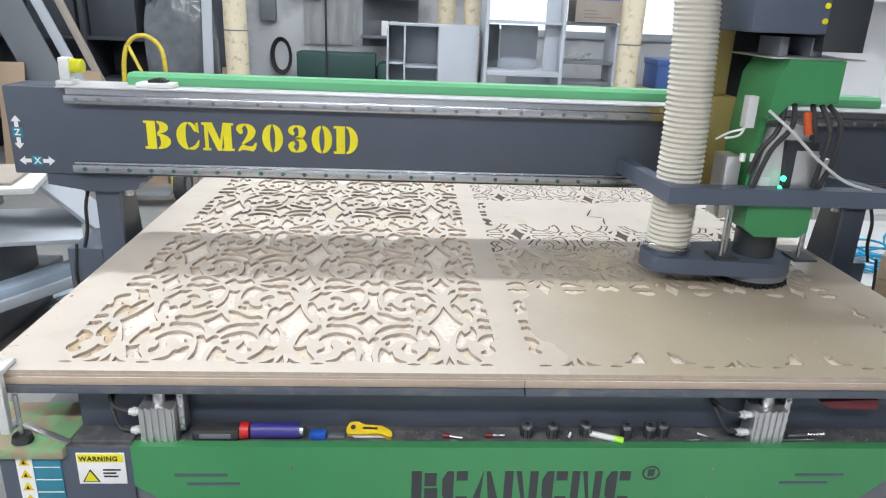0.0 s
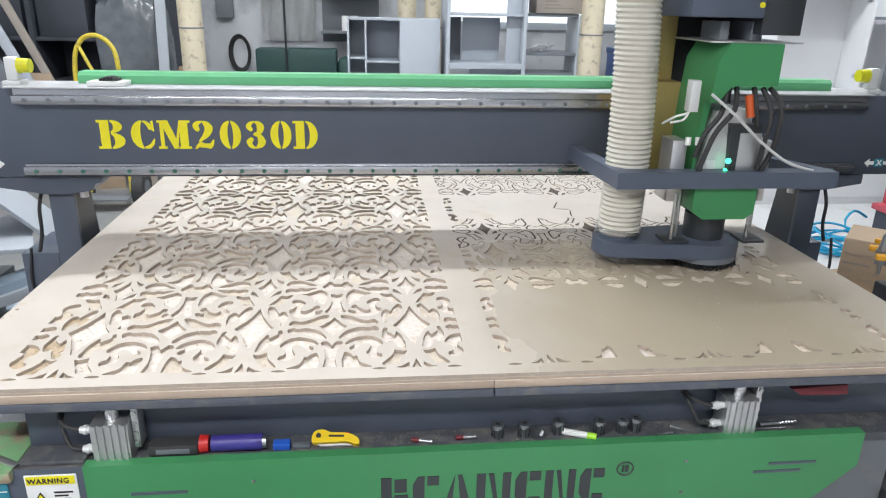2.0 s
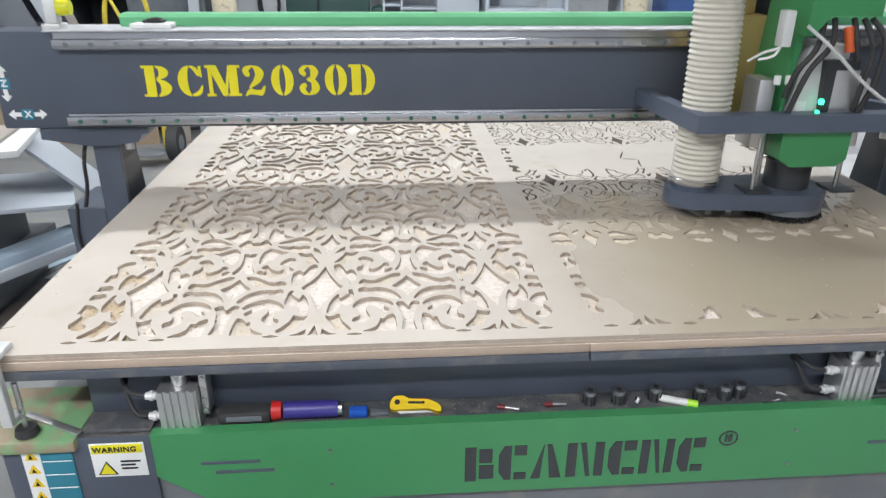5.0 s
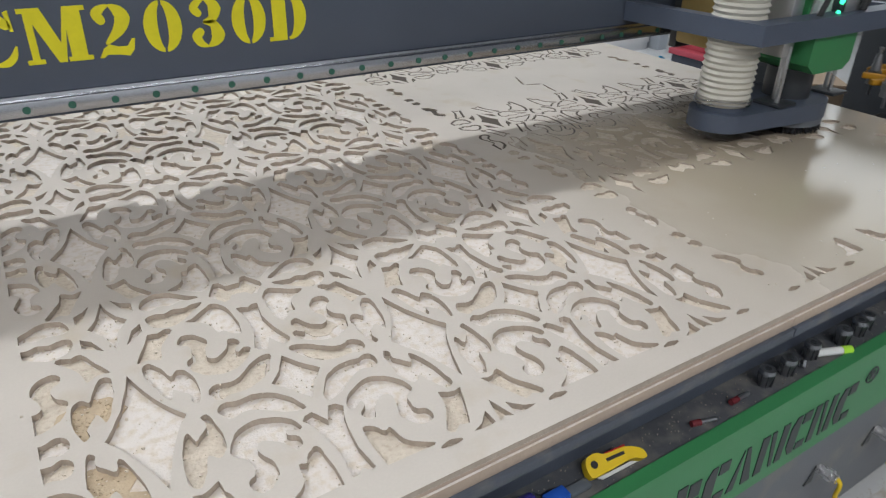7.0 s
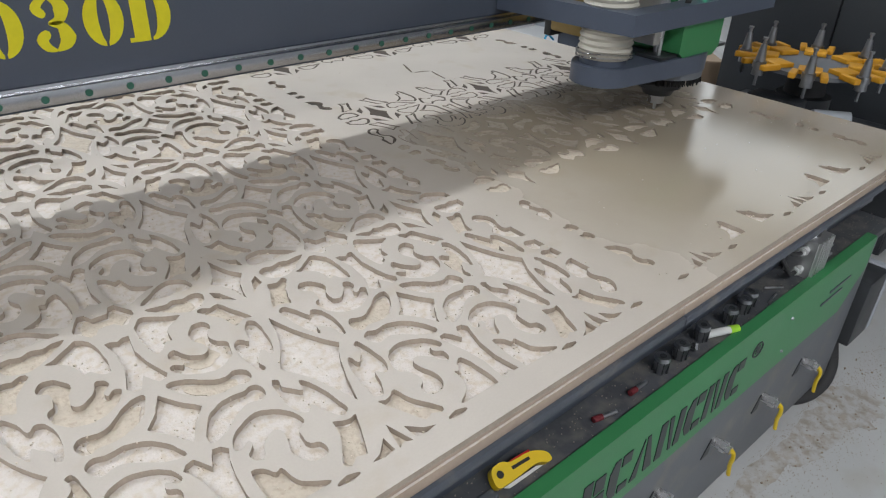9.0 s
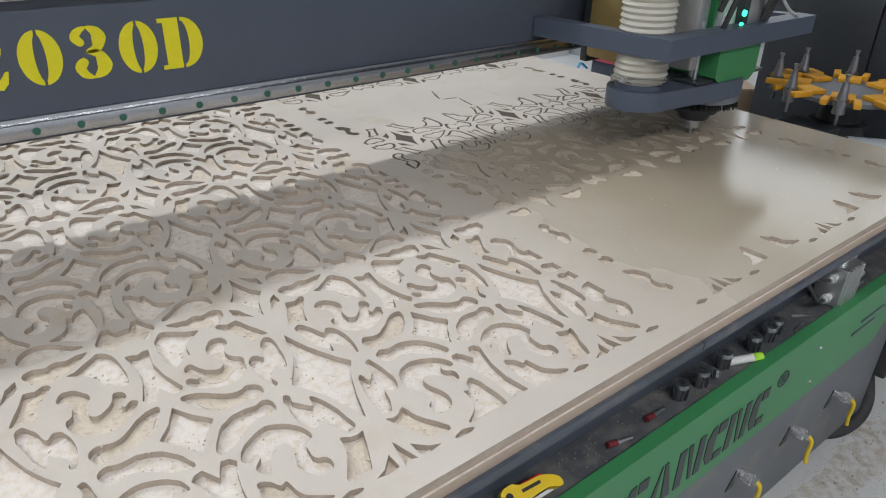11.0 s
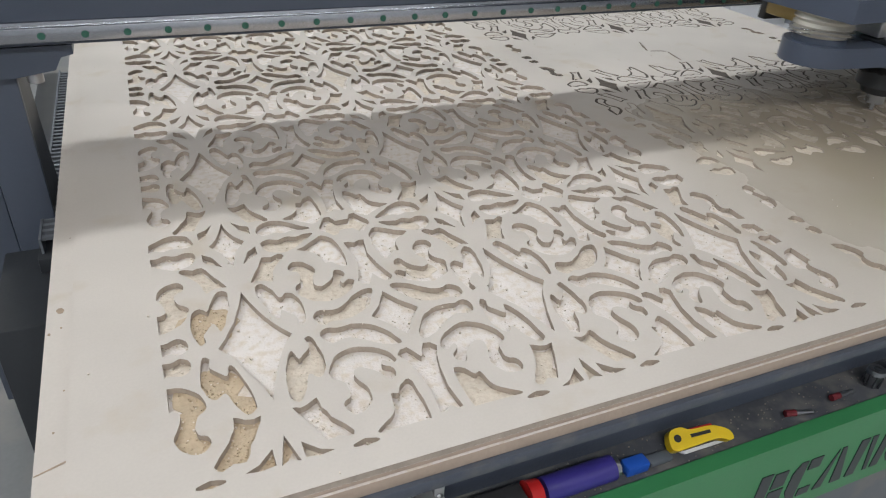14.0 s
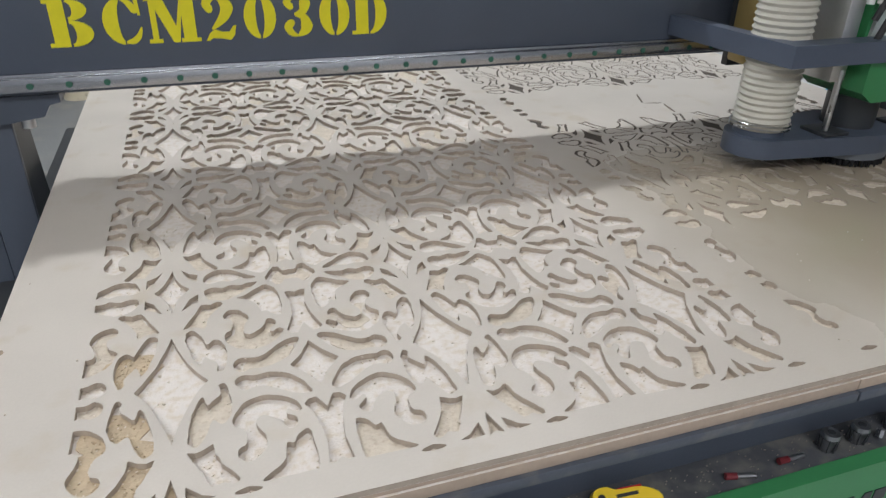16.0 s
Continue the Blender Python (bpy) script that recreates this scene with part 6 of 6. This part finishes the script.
# stacks of boards beside the gantry's leg
for x, y, z, sx, sy, th, tilt, turn, mat, lab in (
        (-1.82, 1.78, 0.845, 0.72, 0.50, 0.030, 0, 14, "cloth", "white board with a dusty edge on a pile"),
        (-1.86, 1.80, 0.869, 0.62, 0.40, 0.016, 0, 10, "carton_grey", "greyish brown offcut resting on a white board"),
        (-1.74, 1.84, 0.595, 0.78, 0.60, 0.022, 4, 24, "grey_board", "grey laminated board resting on a pile"),
        (-1.43, 2.15, 0.62, 0.62, 0.5, 0.018, 48, 20, "grey_board", "pale grey board leaning on a pile"),
        (-1.58, 1.62, 0.36, 1.15, 0.12, 0.05, -2, 55, "blue_grey", "pale blue long board resting on panels"),
        (-1.66, 1.50, 0.31, 1.15, 0.16, 0.05, -2, 55, "grey_board", "grey long board resting on panels")):
    bm = bmesh.new()
    box(bm, -sx / 2, sx / 2, -sy / 2, sy / 2, -th / 2, th / 2, bevel=0.002, m=pose(x, y, z, 0, tilt, turn))
    single("offcut_board", bm, mat, lab, "board", group="offcut pile")
for x0, x1, y0, y1, z0, z1 in ((-2.4, -1.75, 1.5, 2.3, 0.0, 0.065), (-2.34, -1.70, 1.5, 2.3, 0.066, 0.135), (-2.28, -1.68, 1.5, 2.3, 0.136, 0.205), (-2.3, -1.66, 1.45, 2.3, 0.2055, 0.28), (-2.2, -1.72, 1.75, 2.15, 0.281, 0.565), (-2.25, -1.85, 1.72, 2.15, 0.63, 0.829)):
    bm = bmesh.new()
    box(bm, x0, x1, y0, y1, z0, z1, bevel=0.003)
    single("stacked_panel", bm, "grey_dark", "thick grey panel stacked under offcut boards", "panel", group="panel stack")
for x, y, sx, sy, turn, mat in ((-1.72, 1.75, 0.34, 0.22, 30, "carton_grey"), (-1.60, 2.2, 0.2, 0.14, -20, "paper"), (-1.85, 1.45, 0.3, 0.2, 10, "carton"), (-1.50, 2.6, 0.6, 0.03, 75, "wood"), (-1.62, 2.55, 0.7, 0.05, 60, "blue_grey")):
    bm = bmesh.new()
    box(bm, -sx / 2, sx / 2, -sy / 2, sy / 2, 0.001, 0.008, m=pose(x, y, 0, 0, 0, turn))
    single("floor_scrap", bm, mat, "flat scrap lying on the dusty floor", "scrap", group="floor scraps")

# motor box and drain pipe at the bed's end
mb = thing("bed_end_box", "dark control box with a pale side at the bed's end", "box", (1.865, -0.067, 0.20))
bpart("box_body", "paint_black", mb, (-0.10, 0.05, -0.02, 0.12, 0, 0.24), bevel=0.008)
bpart("box_side", "grey_board", mb, (0.0505, 0.085, -0.02, 0.12, 0, 0.24), bevel=0.004)
bm = bmesh.new()
pipe(bm, [(1.80, -0.02, 0.201), (1.80, -0.04, 0.15), (1.785, -0.06, 0.09), (1.73, -0.065, 0.045), (1.64, -0.04, 0.025), (1.52, 0.05, 0.024)], 0.021, 12)
single("floor_hose", bm, "rubber", "thick black hose curving down to the floor", "hose")
rng = random.Random(31)
items = []
while len(items) < 2600:
    x, y = rng.gauss(1.65, 0.35), -0.13 + rng.gauss(0, 0.07)
    if y < -0.06:
        items.append((x, y, 0.0005, rng.uniform(0.0004, 0.0011) if rng.random() < 0.97 else rng.uniform(0.0015, 0.003), rng.uniform(0, 6.28)))
bm = bmesh.new()
for px, py, rx, ry in ((1.58, -0.14, 0.24, 0.060), (1.76, -0.16, 0.12, 0.09), (1.26, -0.11, 0.22, 0.035)):
    prism(bm, [(px + rx * (1 + 0.5 * noise.noise((k * 0.6, px * 7, 1))) * math.cos(k * math.pi / 20), py + ry * (1 + 0.5 * noise.noise((k * 0.6, px * 5, 6))) * math.sin(k * math.pi / 20)) for k in range(40)], "z", 0.0004, 0.0016 + 0.0006 * rng.random())
tagged(link("floor_dust", bm, "floor_dirt"), "brown sawdust swept against the machine's foot", "sawdust", kind="stuff")
chips("floor_debris", "sawdust", "brown wood chips scattered on the floor", items)
chips("ledge_chips", "carton_grey", "fine sawdust chips on the ledge", [(rng.uniform(-0.5, 1.8), rng.uniform(-0.064, 0.024), LZ - 0.012, rng.uniform(0.0004, 0.0012), rng.uniform(0, 6.28)) for i in range(700)])


def motions():
    heads = [(0, 1.555), (0.5, 1.553), (1, 1.527), (1.5, 1.528), (2, 1.518), (2.5, 1.50), (3, 1.494), (3.5, 1.483), (4, 1.487), (4.5, 1.49), (5, 1.487), (6.3, 1.55), (7.3, 1.60), (7.5, 1.597), (8, 1.595), (8.5, 1.565), (9, 1.53), (10.3, 1.56), (11.5, 1.60), (12, 1.67), (12.5, 1.71), (13, 1.71), (13.5, 1.73), (14, 1.44), (14.5, 1.36), (15, 1.345), (15.5, 1.345), (16, 1.42)]
    beams = [(0, 1.0), (0.5, 1.0), (1, 1.022), (1.5, 1.045), (2, 1.058), (2.5, 1.055), (3, 1.045), (3.5, 1.05), (4, 1.06), (4.5, 1.065), (5, 1.06), (6.3, 1.01), (7.3, 0.97), (7.5, 0.967), (8, 0.962), (8.5, 0.958), (9, 0.96), (10.3, 0.955), (11.5, 0.95), (12, 0.949), (12.5, 0.947), (13, 0.897), (13.5, 0.91), (14, 1.04), (14.5, 1.112), (15, 1.125), (15.5, 1.123), (16, 1.118)]
    lifts = [(0, 0.0), (5.2, 0.0), (7.3, 0.0), (7.5, 0.005), (8, 0.08), (9, 0.105), (11.5, 0.105), (13, 0.10), (13.5, 0.11), (14, 0.13), (14.5, 0.075), (15, 0.0), (16, 0.0)]
    walk(gantry, [(t, pose(0, y, 0)) for t, y in beams])
    both = [(t, x, y) for (t, x), (_, y) in zip(heads, beams)]
    walk(head, [(t, pose(x, y, 0)) for t, x, y in both])
    walk(spindle, [(t, pose(x, y, 0)) for t, x, y in both])
    lt, lz = [a for a, _ in lifts], [b for _, b in lifts]
    walk(shoe, [(t, pose(x, y, float(np.interp(t, lt, lz)))) for t, x, y in both])


motions()
